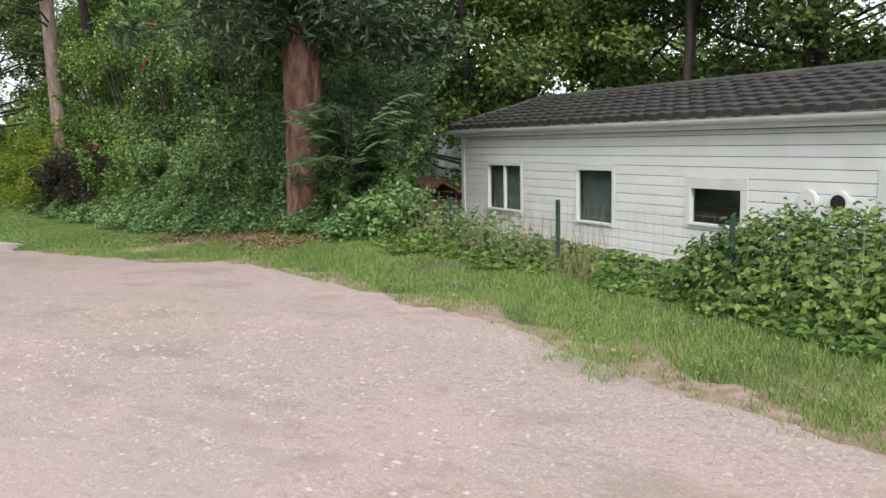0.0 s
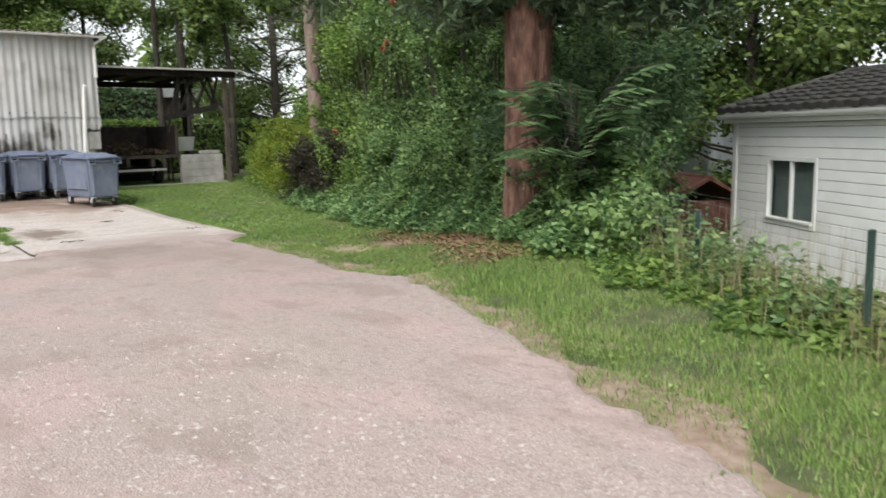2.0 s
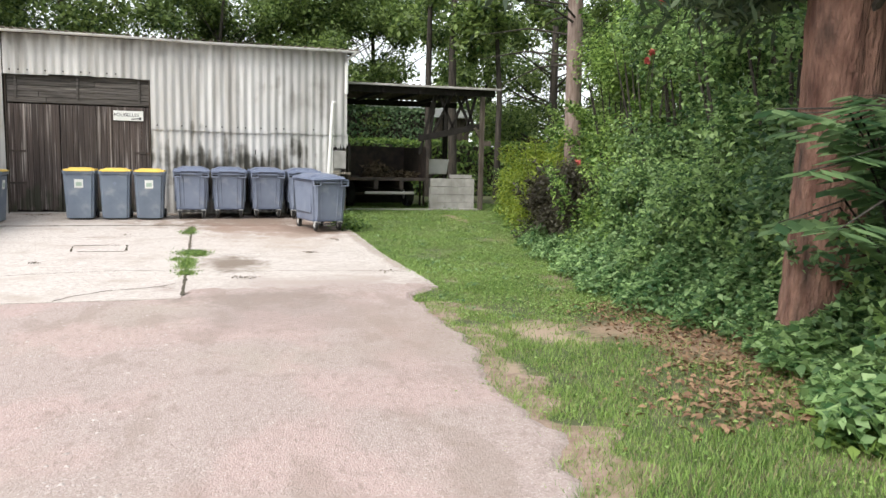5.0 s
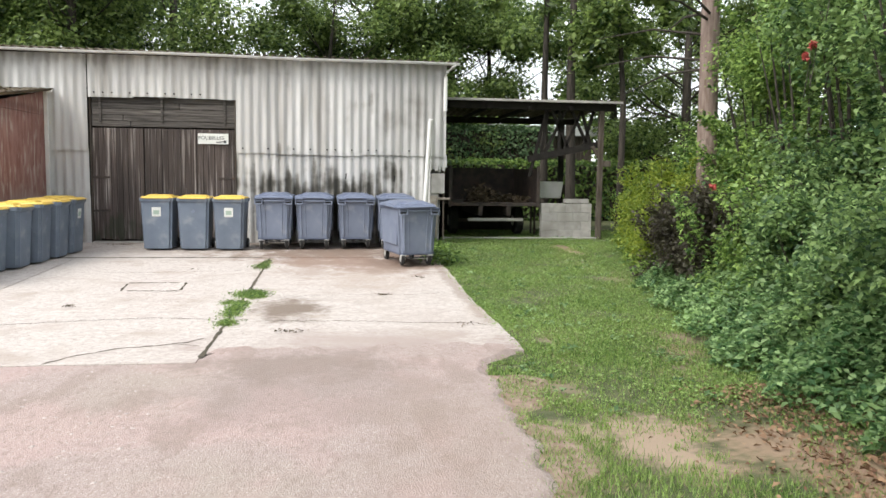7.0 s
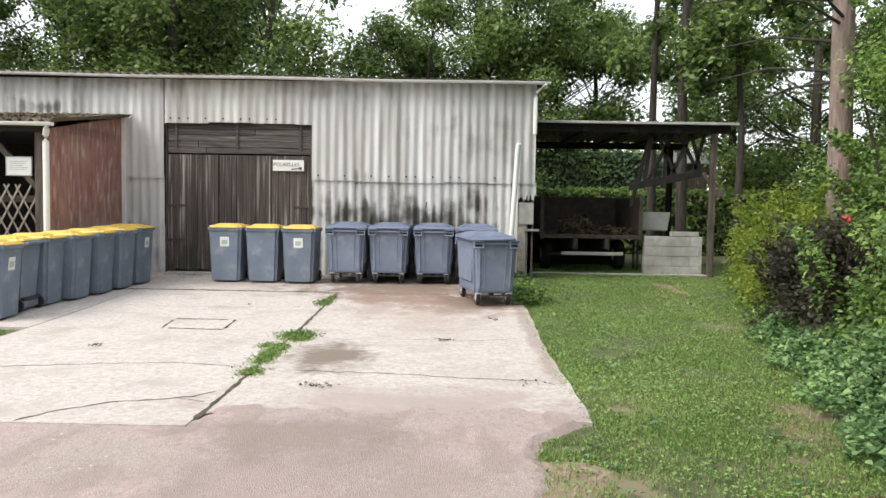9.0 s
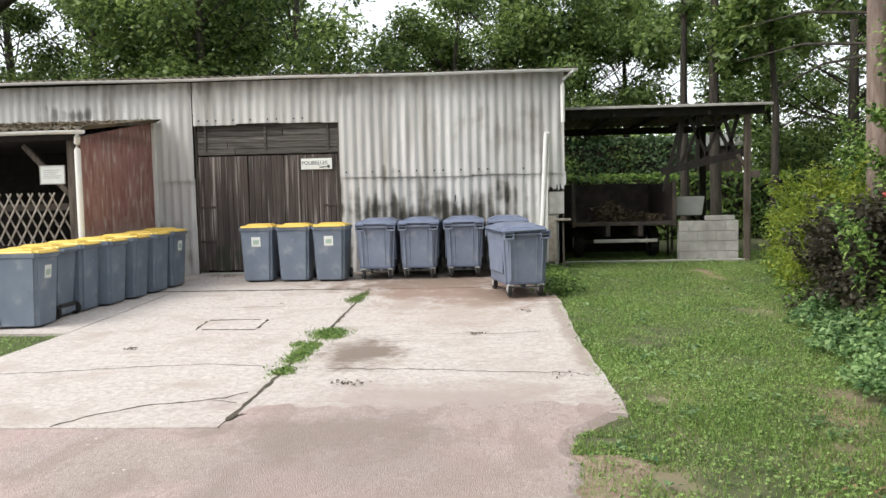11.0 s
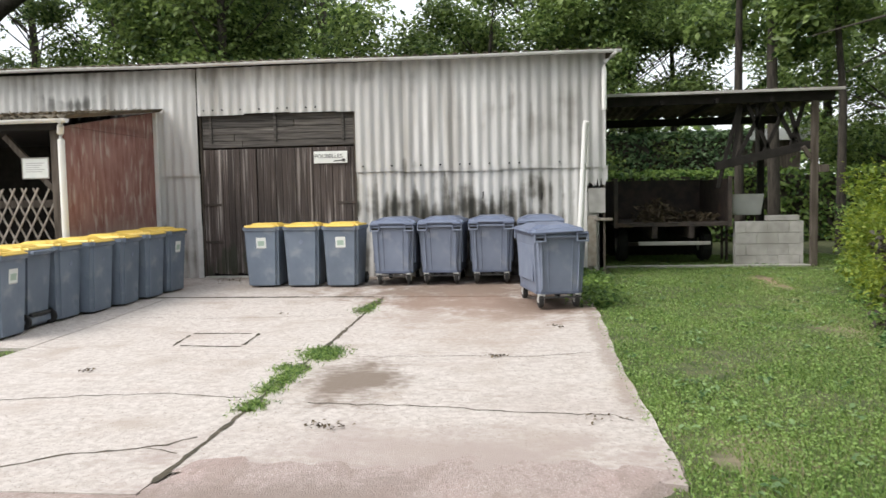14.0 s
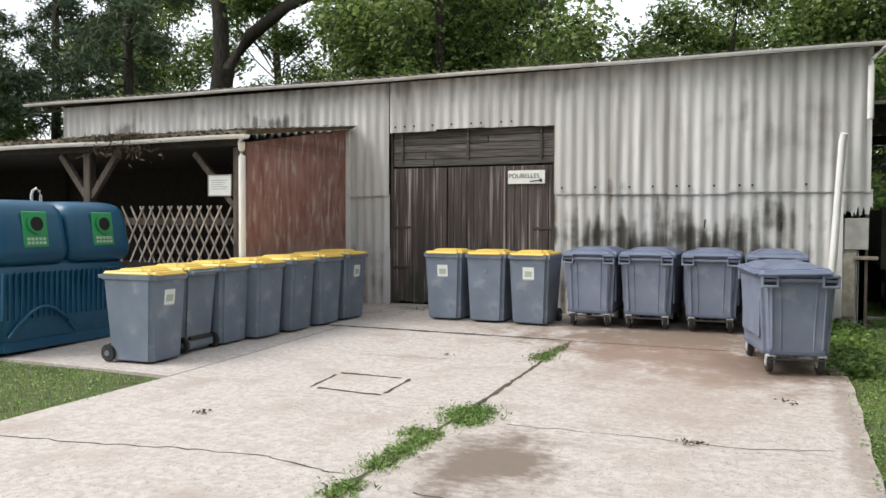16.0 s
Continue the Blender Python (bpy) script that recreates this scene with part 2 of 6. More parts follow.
def spots(items):
    """Soft ragged patches of colour on the ground: (x, y, rx, ry, strength, colour)."""
    def build(n, l, co):
        s = n.new("ShaderNodeSeparateXYZ")
        l.new(co, s.inputs["Vector"])
        rag = cloud(n, l, co, 2.2)
        fine = cloud(n, l, co, 11.0, (1.5, 1, 1), 8.0)
        for x, y, rx, ry, k, colour in items:
            u = calc(n, l, "DIVIDE", calc(n, l, "SUBTRACT", s.outputs["X"], x), rx)
            v = calc(n, l, "DIVIDE", calc(n, l, "SUBTRACT", s.outputs["Y"], y), ry)
            d = calc(n, l, "SQRT", calc(n, l, "ADD", calc(n, l, "MULTIPLY", u, u), calc(n, l, "MULTIPLY", v, v)))
            d = calc(n, l, "ADD", d, calc(n, l, "MULTIPLY", calc(n, l, "SUBTRACT", rag, 0.5), 2.4))
            d = calc(n, l, "ADD", d, calc(n, l, "MULTIPLY", calc(n, l, "SUBTRACT", fine, 0.5), 1.2))
            yield ramp(n, l, calc(n, l, "SUBTRACT", 1.35, d), 0.0, 1.0, k), colour
    return build


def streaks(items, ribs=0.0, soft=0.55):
    """Grime and other ragged tones down a wall: (y0, y1, z0, z1, amount, strength, colour); ribs: how far they keep to
    the hollows of the sheet.
    """
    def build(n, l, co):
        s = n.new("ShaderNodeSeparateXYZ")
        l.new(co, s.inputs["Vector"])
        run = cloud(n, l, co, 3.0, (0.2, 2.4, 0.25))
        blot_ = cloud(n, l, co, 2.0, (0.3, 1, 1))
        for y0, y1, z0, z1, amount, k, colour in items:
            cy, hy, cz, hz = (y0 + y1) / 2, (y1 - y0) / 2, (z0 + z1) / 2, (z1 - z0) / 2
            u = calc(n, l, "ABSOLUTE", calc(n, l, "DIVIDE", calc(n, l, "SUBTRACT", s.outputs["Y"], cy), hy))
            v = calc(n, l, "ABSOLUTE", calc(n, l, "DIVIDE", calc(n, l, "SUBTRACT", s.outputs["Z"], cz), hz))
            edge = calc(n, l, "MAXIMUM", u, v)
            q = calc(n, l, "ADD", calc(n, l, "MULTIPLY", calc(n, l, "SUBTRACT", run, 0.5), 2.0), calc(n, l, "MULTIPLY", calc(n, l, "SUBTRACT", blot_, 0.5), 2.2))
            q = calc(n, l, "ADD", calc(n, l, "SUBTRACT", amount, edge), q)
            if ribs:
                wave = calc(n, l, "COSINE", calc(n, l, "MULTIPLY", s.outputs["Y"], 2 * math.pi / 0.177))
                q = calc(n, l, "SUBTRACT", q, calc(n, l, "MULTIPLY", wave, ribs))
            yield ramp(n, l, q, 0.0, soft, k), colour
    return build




def specks(n, l, co):
    yield ramp(n, l, cloud(n, l, co, 42.0, (1, 1, 1), 2.0), 0.61, 0.67, 0.6), (0.20, 0.165, 0.14)
    yield ramp(n, l, cloud(n, l, co, 7.0, (1.5, 0.45, 1), 5.0), 0.58, 0.68, 0.4), (0.33, 0.275, 0.235)
    yield ramp(n, l, cloud(n, l, co, 23.0, (0.6, 1.3, 1), 3.0), 0.64, 0.72, 0.35), (0.66, 0.61, 0.57)
    yield ramp(n, l, cloud(n, l, co, 75.0, (1, 1, 1), 2.0), 0.62, 0.67, 0.55), (0.27, 0.225, 0.195)
    yield ramp(n, l, cloud(n, l, co, 2.3, (1.9, 0.5, 1), 7.0), 0.56, 0.70, 0.45), (0.40, 0.335, 0.295)


tint(M_CONCRETE, specks)
# slab stains; the brown wet ones by the containers also carry painted shade
tint(M_CONCRETE, spots([(-12.75, 6.0, 0.55, 1.9, 0.85, (0.36, 0.295, 0.27)), (-22.2, 4.5, 0.35, 4.0, 0.6, (0.20, 0.15, 0.11)), (-15.1, 4.85, 0.78, 0.5, 0.92, (0.165, 0.125, 0.095)), (-18.6, 5.8, 1.6, 1.4, 0.30, (0.36, 0.28, 0.235)), (-20.6, 5.4, 1.3, 2.2, 0.92, (0.18, 0.125, 0.092)), (-18.9, 6.3, 0.9, 1.0, 0.7, (0.24, 0.165, 0.125)), (-19.5, 5.7, 0.9, 1.6, 0.75, (0.25, 0.17, 0.13)), (-17.0, 7.18, 3.2, 0.10, 0.5, (0.20, 0.145, 0.11)), (-18.6, 5.0, 1.0, 0.5, 0.4, (0.27, 0.20, 0.16)), (-19.3, 6.6, 0.9, 0.7, 0.8, (0.18, 0.125, 0.095)),
                        (-13.2, 5.6, 0.7, 1.6, 0.55, (0.33, 0.27, 0.245)), (-17.6, 5.9, 1.4, 0.7, 0.35, (0.34, 0.27, 0.22)), (-14.2, 6.6, 0.9, 0.5, 0.25, (0.34, 0.28, 0.25)), (-20.9, 2.4, 0.5, 1.6, 0.4, (0.30, 0.24, 0.19))]))
# mould over the containers, dark stains, a darker strip from z 3.5 up
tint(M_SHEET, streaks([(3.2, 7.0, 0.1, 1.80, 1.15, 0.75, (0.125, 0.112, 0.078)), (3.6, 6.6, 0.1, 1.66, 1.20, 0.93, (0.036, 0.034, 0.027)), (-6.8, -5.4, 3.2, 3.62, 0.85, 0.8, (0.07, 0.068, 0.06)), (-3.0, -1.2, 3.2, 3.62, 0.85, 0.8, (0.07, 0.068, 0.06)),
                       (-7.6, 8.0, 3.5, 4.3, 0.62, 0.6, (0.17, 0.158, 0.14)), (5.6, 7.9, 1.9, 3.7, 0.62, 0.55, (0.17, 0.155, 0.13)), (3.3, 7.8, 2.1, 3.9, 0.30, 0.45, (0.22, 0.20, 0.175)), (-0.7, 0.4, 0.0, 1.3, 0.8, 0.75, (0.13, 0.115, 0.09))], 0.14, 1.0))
# paler in the lower part, darker from z 2.35 up
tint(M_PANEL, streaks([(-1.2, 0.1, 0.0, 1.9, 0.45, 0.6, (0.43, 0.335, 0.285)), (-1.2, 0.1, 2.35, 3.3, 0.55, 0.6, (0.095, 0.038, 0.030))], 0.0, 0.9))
tint(M_PLANK, streaks([(0.2, 3.4, -0.2, 0.75, 0.85, 0.8, (0.035, 0.04, 0.025))]))
tint(M_SOIL, spots([(-13.2, 7.62, 0.30, 0.2, 0.4, (0.30, 0.235, 0.17)), (-11.3, 7.3, 0.40, 0.22, 0.4, (0.33, 0.25, 0.18)), (-13.4, 9.1, 0.35, 0.35, 0.4, (0.26, 0.185, 0.125)), (-12.0, 8.6, 0.45, 0.35, 0.4, (0.28, 0.205, 0.14)), (-4.2, 5.5, 0.6, 0.3, 0.85, (0.33, 0.25, 0.18)), (-3.0, 5.0, 0.5, 0.3, 0.85, (0.33, 0.25, 0.18)), (-1.4, 4.25, 0.6, 0.25, 0.85, (0.33, 0.25, 0.18)), (-0.3, 3.7, 0.5, 0.3, 0.8, (0.33, 0.25, 0.18)),
                    (-10.3, 7.1, 0.35, 0.25, 0.9, (0.35, 0.265, 0.195)), (-10.0, 7.55, 0.75, 0.35, 0.9, (0.35, 0.265, 0.195)), (-9.6, 8.1, 0.7, 0.4, 0.9, (0.31, 0.22, 0.15)), (-8.6, 8.25, 0.8, 0.35, 0.9, (0.29, 0.195, 0.13)), (-8.6, 6.55, 0.4, 0.2, 0.9, (0.35, 0.265, 0.195)), (-12.7, 9.0, 0.35, 0.25, 0.85, (0.27, 0.19, 0.13)), (-12.6, 7.65, 0.4, 0.15, 0.5, (0.35, 0.265, 0.195)), (-21.4, 10.3, 0.8, 0.3, 0.85, (0.32, 0.22, 0.15)), (-13.4, 7.9, 0.5, 0.3, 0.7, (0.32, 0.25, 0.18)), (-18.5, 10.0, 2.5, 0.3, 0.6, (0.32, 0.25, 0.17))]))


def grit(n, l, co):
    yield ramp(n, l, cloud(n, l, co, 0.8, (1, 1.6, 1), 5.0), 0.47, 0.62, 0.6), (0.42, 0.305, 0.285)
    yield ramp(n, l, cloud(n, l, co, 6.0, (1, 1, 1), 5.0), 0.56, 0.68, 0.45), (0.28, 0.22, 0.195)
    yield ramp(n, l, cloud(n, l, co, 60.0, (1, 1, 1), 2.0), 0.60, 0.65, 0.5), (0.56, 0.50, 0.46)
    yield ramp(n, l, cloud(n, l, co, 19.0, (0.6, 1.3, 1), 4.0), 0.56, 0.66, 0.55), (0.26, 0.20, 0.175)
    yield ramp(n, l, cloud(n, l, co, 1.7, (0.6, 1.5, 1), 7.0), 0.54, 0.64, 0.45), (0.25, 0.195, 0.165)
    yield ramp(n, l, cloud(n, l, co, 47.0, (1.2, 1, 1), 2.0), 0.63, 0.68, 0.6), (0.21, 0.165, 0.145)


tint(M_GRAVEL, grit)
tint(M_GRAVEL, spots([(-11.4, 5.2, 1.2, 1.2, 0.5, (0.25, 0.20, 0.18)), (-10.2, 6.2, 1.5, 0.5, 0.45, (0.30, 0.235, 0.20)), (-12.2, 4.9, 0.5, 0.9, 0.6, (0.22, 0.175, 0.15)), (-3.0, 1.5, 2.0, 1.0, 0.3, (0.45, 0.35, 0.34))]))

# ---------------------------------------------------------------- builders
RNG = np.random.default_rng(7)


def smooth(a, b, x):
    q = np.clip((x - a) / (b - a), 0, 1)
    return q * q * (3 - 2 * q)


def ground_z(x, y):
    """The lie of the land: the yard dips in the middle, the verge is a low bank, and the plot behind the fence lies lower."""
    s = 0.5 * x + 0.866 * y
    z = np.interp(x, (-60, -30, -22.4, -21.3, -18, -16.5, -13, -10, -8, -6, 0, 20), (0.15, 0.12, 0.08, 0.055, -0.06, -0.10, -0.14, -0.12, -0.03, 0.08, 0.08, 0.08))
    side = smooth(-14, -9, x)
    return z + 0.2 * smooth(1, 4.2, s) * side - 1.0 * smooth(4.3, 6.4, s) * side


def flat_mesh(name, v, f, material=None, parent=None, soft=False):
    me = bpy.data.meshes.new(name)
    me.from_pydata([tuple(map(float, q)) for q in v], [], [tuple(map(int, q)) for q in f])
    if soft:
        me.shade_smooth()
        me.set_sharp_from_angle(angle=radians(62))
    if material:
        me.materials.append(material)
    ob = new(name, me)
    ob.parent = parent
    return ob


def quads(name, v, material, parent=None):
    """Many loose four-sided leaves in one mesh; v has the shape (n, 4, 3)."""
    n = len(v)
    me = bpy.data.meshes.new(name)
    me.vertices.add(n * 4)
    me.vertices.foreach_set("co", np.asarray(v, dtype=np.float32).ravel())
    me.loops.add(n * 4)
    me.loops.foreach_set("vertex_index", np.arange(n * 4, dtype=np.int32))
    me.polygons.add(n)
    me.polygons.foreach_set("loop_start", np.arange(0, n * 4, 4, dtype=np.int32))
    me.update(calc_edges=True)
    me.materials.append(material)
    ob = new(name, me)
    ob.parent = parent
    return ob


def part(name, bm, material, parent=None, label="", soft=False):
    me = bpy.data.meshes.new(name)
    bm.to_mesh(me)
    bm.free()
    if soft:
        me.shade_smooth()
    me.materials.append(material)
    ob = new(name, me)
    ob.parent = parent
    return tagged(ob, label)


def thing(name, x, y, z, turn=0.0, label="", category="", group="", kind=""):
    ob = new(name)
    ob.matrix_world = pose(x, y, z, 0, 0, turn)
    return tagged(ob, label, category, group, kind)


def add_box(bm, x0, x1, y0, y1, z0, z1, m=None, bevel=0.0):
    r = bmesh.ops.create_cube(bm, size=1.0)
    vs = r["verts"]
    for v in vs:
        v.co = Vector(((x0 + x1) / 2 + v.co.x * (x1 - x0), (y0 + y1) / 2 + v.co.y * (y1 - y0), (z0 + z1) / 2 + v.co.z * (z1 - z0)))
    if bevel:
        es = list({e for v in vs for e in v.link_edges})
        r = bmesh.ops.bevel(bm, geom=es, offset=bevel, segments=1, affect="EDGES")
        vs = list({v for f in r["faces"] for v in f.verts} | {v for v in vs if v.is_valid})
    if m is not None:
        bmesh.ops.transform(bm, matrix=m, verts=vs)
    return vs


def box(x0, x1, y0, y1, z0, z1, m=None, bevel=0.006):
    bm = bmesh.new()
    add_box(bm, x0, x1, y0, y1, z0, z1, m, bevel)
    return bm


def bar(p, q, w, h, bevel=0.004):
    """A straight bar of section w x h from p to q."""
    p, q = Vector(p), Vector(q)
    d = q - p
    m = Matrix.Translation(p) @ d.to_track_quat("Z", "Y").to_matrix().to_4x4()
    return box(-w / 2, w / 2, -h / 2, h / 2, 0, d.length, m, bevel)


def tube_arrays(path, radii, n=10, wobble=0.0, rng=None):
    path = [Vector(p) for p in path]
    v, f = [], []
    for i, p in enumerate(path):
        d = (path[min(i + 1, len(path) - 1)] - path[max(i - 1, 0)]).normalized()
        a = d.orthogonal().normalized() if abs(d.z) < 0.9 else (Vector((1, 0, 0)) - d * d.x).normalized()
        b = d.cross(a)
        for k in range(n):
            t = 2 * math.pi * k / n
            r = radii[i] * (1 + (wobble * float(rng.normal()) if rng is not None else 0))
            v.append(p + a * (math.cos(t) * r) + b * (math.sin(t) * r))
    for i in range(len(path) - 1):
        for k in range(n):
            f.append((i * n + k, i * n + (k + 1) % n, (i + 1) * n + (k + 1) % n, (i + 1) * n + k))
    f.append(tuple(range(n - 1, -1, -1)))
    f.append(tuple((len(path) - 1) * n + k for k in range(n)))
    return v, f


def tube(name, path, radii, material, parent=None, n=10, wobble=0.0, rng=None, label=""):
    v, f = tube_arrays(path, radii if isinstance(radii, (list, tuple)) else [radii] * len(path), n, wobble, rng)
    return tagged(flat_mesh(name, v, f, material, parent, True), label)


def tubes(name, many, material, parent=None, n=7, wobble=0.0, rng=None):
    V, F = [], []
    for path, radii in many:
        v, f = tube_arrays(path, radii, n, wobble, rng)
        o = len(V)
        V += v
        F += [tuple(i + o for i in q) for q in f]
    return flat_mesh(name, V, F, material, parent, True)


def leaves(centres, size, rng, up=0.5, long=1.5, vary=0.4, out=None):
    """Leaf blades, one per centre: lozenges at all angles, tilted towards the sky by up."""
    n = len(centres)
    nrm = rng.normal(size=(n, 3))
    nrm /= np.linalg.norm(nrm, axis=1, keepdims=True) + 1e-9
    nrm[:, 2] = np.abs(nrm[:, 2]) + up
    if out is not None:
        nrm += out
    nrm /= np.linalg.norm(nrm, axis=1, keepdims=True)
    a = np.cross(nrm, rng.normal(size=(n, 3)))
    a /= np.linalg.norm(a, axis=1, keepdims=True) + 1e-9
    b = np.cross(nrm, a)
    s = (size * (1 + vary * rng.uniform(-1, 1, n)))[:, None]
    droop = nrm * s * 0.18
    return np.stack([centres - a * s * long / 2, centres + b * s * 0.42 + droop, centres + a * s * long / 2 - droop, centres - b * s * 0.42 + droop], axis=1)


def clump_points(centre, radius, n, rng, shell=0.55):
    """Points in a lumpy ball, denser towards its skin."""
    d = rng.normal(size=(n, 3))
    d /= np.linalg.norm(d, axis=1, keepdims=True)
    r = shell + (1 - shell) * rng.uniform(0, 1, n) + 0.12 * rng.normal(size=n)
    return np.asarray(centre) + d * r[:, None] * np.asarray(radius)


# ---------------------------------------------------------------- ground, drive, slab
EDGE_X = (-12.85, -12.5, -12.3, -11.9, -11.5, -11.1, -9.3, -8.3, -6.8, -6.0, -5.4, -4.3, -3.25, -2.6, -1.8, -0.9, -0.1, 2.0, 6.0, 14.0)
EDGE_Y = (7.36, 7.08, 6.88, 6.80, 6.83, 6.72, 6.70, 6.35, 6.18, 5.95, 5.70, 5.28, 4.80, 4.60, 4.20, 3.66, 3.32, 2.3, 0.2, -4.0)


def edge_y(x):
    """Where the gravel ends and the verge begins."""
    w = 0.06 * np.sin(x * 2.9) * np.sin(x * 1.27 + 1) + 0.03 * np.sin(x * 6.1 + 2 * np.sin(x * 1.9)) + 0.014 * np.sin(x * 17.3 + 5 * np.sin(x * 2.3)) + 0.01 * np.sin(x * 43 + 6 * np.sin(x * 3.1))
    return np.interp(x, EDGE_X, EDGE_Y) + w * 0.9


def build_ground():
    xs = np.concatenate([np.array([-900, -300, -120, -80, -60, -48]), np.arange(-40, 16, 0.4), np.array([20, 30, 50, 90, 250, 900])])
    ys = np.concatenate([np.array([-900, -300, -120, -60, -40, -28]), np.arange(-20, 34, 0.4), np.array([40, 60, 100, 250, 900])])
    gx, gy = np.meshgrid(xs, ys, indexing="ij")
    gz = ground_z(gx, gy) - 0.012 + 0.008 * np.sin(gx * 3.1) * np.sin(gy * 2.7)
    v = np.stack([gx, gy, gz], -1).reshape(-1, 3)
    m = len(ys)
    f = [(i * m + j, (i + 1) * m + j, (i + 1) * m + j + 1, i * m + j + 1) for i in range(len(xs) - 1) for j in range(m - 1)]
    return tagged(flat_mesh("ground", v, f, M_SOIL, None, True), "short lawn soil with bare earth patches", "ground", kind="structure")


def strip(name, xs, lows, highs, steps, material, lift, parent=None, spill=None):
    """A sheet over the land between two edges."""
    v, f = [], []
    for x, lo, hi in zip(xs, lows, highs):
        for k in range(steps + 1):
            q = 1 - (1 - k / steps) ** 3
            y = lo + (hi - lo) * q
            thin = min(1.0, (hi - y) / 0.12)
            up = lift + (spill(x, y) if spill else 0)
            v.append((x, y, float(ground_z(x, y)) + up * thin - 0.02 * (1 - thin)))
    m = steps + 1
    for i in range(len(xs) - 1):
        for k in range(steps):
            f.append((i * m + k, (i + 1) * m + k, (i + 1) * m + k + 1, i * m + k + 1))
    return flat_mesh(name, v, f, material, parent, True)


build_ground()
dx = np.arange(-13.6, 14, 0.04)


def spill(x, y):
    """Grit washed over the rim of the worn slab."""
    if y < 4.22:
        return 0
    rag = 0.0035 * math.sin(x * 7 + y * 3.1) * math.sin(y * 5.3 - x * 2) + 0.002 * math.sin(y * 17 + x * 11) + 0.0015 * math.sin(x * 29 - y * 23)
    return 0.016 * float(smooth(-13.5, -12.7, x)) + rag * (1 if x < -12.3 else 0.4)


drive = strip("driveway", dx, np.full(len(dx), -14.0), edge_y(dx) + 0.06 * smooth(-12.2, -10.5, dx), 90, M_GRAVEL, 0.012, None, spill)
tagged(drive, "pinkish compacted gravel driveway with pale pebbles", "driveway", kind="structure")

ex = np.arange(-11.8, 3, 0.05)
earth = strip("bare_earth", ex, edge_y(ex) - 0.4, edge_y(ex) + 0.32 + 0.12 * np.sin(ex * 3.7) + 0.07 * np.sin(ex * 9.1 + 1), 24, M_EARTH, 0.005)
tagged(earth, "bare reddish earth along the gravel edge", "earth", kind="structure")

pavement = thing("pavement", 0, 0, 0, label="worn pale concrete yard slabs with stains and cracks", category="pavement", kind="structure")


def slab(x0, x1, y0, y1):
    nx, ny = max(2, int((x1 - x0) / 0.12)), max(2, int((y1 - y0) / 0.25))
    v, f = [], []
    for i in range(nx + 1):
        for j in range(ny + 1):
            x, y = x0 + (x1 - x0) * i / nx, y0 + (y1 - y0) * j / ny
            if j == ny and y1 > 7:
                y += 0.02 * math.sin(x * 1.3) + 0.008 * math.sin(x * 7.1 + 1)
            if i == nx and x1 > -13 and y0 > 4:
                x += 0.06 * math.sin(y * 2.6) + 0.02 * math.sin(y * 7)
            v.append((x, y, float(ground_z(x, y)) + 0.022))
    m = ny + 1
    for i in range(nx):
        for j in range(ny):
            f.append((i * m + j, (i + 1) * m + j, (i + 1) * m + j + 1, i * m + j + 1))
    rim = [i * m for i in range(nx + 1)] + [nx * m + j for j in range(1, m)] + [i * m + ny for i in range(nx - 1, -1, -1)] + [j for j in range(ny - 1, 0, -1)]
    base = len(v)
    v += [(v[k][0], v[k][1], v[k][2] - 0.10) for k in rim]
    for k in range(len(rim)):
        f.append((rim[k], base + k, base + (k + 1) % len(rim), rim[(k + 1) % len(rim)]))
    return flat_mesh("slab", v, f, M_CONCRETE, pavement)


for q in ((-20.0, -12.42, 0.72, 4.15), (-19.98, -12.75, 4.175, 7.28), (-22.38, -20.03, -0.5, 7.12), (-20.0, -16.5, -9.0, 0.70), (-22.38, -20.03, -9.0, -0.53)):
    slab(*q)


def ribbon(name, pts, width, material, parent, lift=0.026, rough=0.03, seed=1):
    """A thin wandering band lying on the slab."""
    rng = np.random.default_rng(seed)
    v, f = [], []
    for (ax, ay), (bx, by) in zip(pts[:-1], pts[1:]):
        n = max(2, int(math.hypot(bx - ax, by - ay) / 0.08))
        for k in range(n):
            t = k / n
            x, y = ax + (bx - ax) * t + rng.normal() * rough, ay + (by - ay) * t + rng.normal() * rough
            d = Vector((bx - ax, by - ay)).normalized()
            w = width * rng.uniform(0.4, 1.3) / 2
            for s in (-1, 1):
                px, py = x - d.y * w * s, y + d.x * w * s
                v.append((px, py, float(ground_z(px, py)) + lift))
    f = [(2 * i, 2 * i + 1, 2 * i + 3, 2 * i + 2) for i in range(len(v) // 2 - 1)]
    return flat_mesh(name, v, f, material, parent)


for i, (pts, w) in enumerate([
        ([(-12.44, 2.82), (-12.63, 2.90), (-13.04, 3.25), (-13.14, 3.56), (-13.31, 3.9), (-13.52, 4.13)], 0.022), ([(-13.22, 3.80), (-13.14, 4.00), (-13.12, 4.13)], 0.012),
        ([(-14.2, 0.75), (-14.22, 1.12), (-14.36, 1.98), (-14.55, 2.77), (-14.61, 3.32), (-14.52, 3.8), (-14.47, 4.1)], 0.013), ([(-12.78, 4.2), (-12.80, 4.49), (-12.79, 4.8), (-12.77, 5.12)], 0.016),
        ([(-14.36, 4.6), (-14.34, 5.04), (-14.3, 5.62), (-14.2, 6.16), (-14.13, 6.59), (-14.11, 7.01), (-13.9, 7.24)], 0.014), ([(-16.08, 4.63), (-16.13, 5.54), (-16.14, 6.47), (-16.35, 7.1)], 0.010),
        ([(-18.4, 0.9), (-18.3, 2.3), (-18.5, 4.0)], 0.008)]):
    ribbon("crack", pts, w * 1.2, M_JOINT, pavement, 0.0245, 0.014, i)
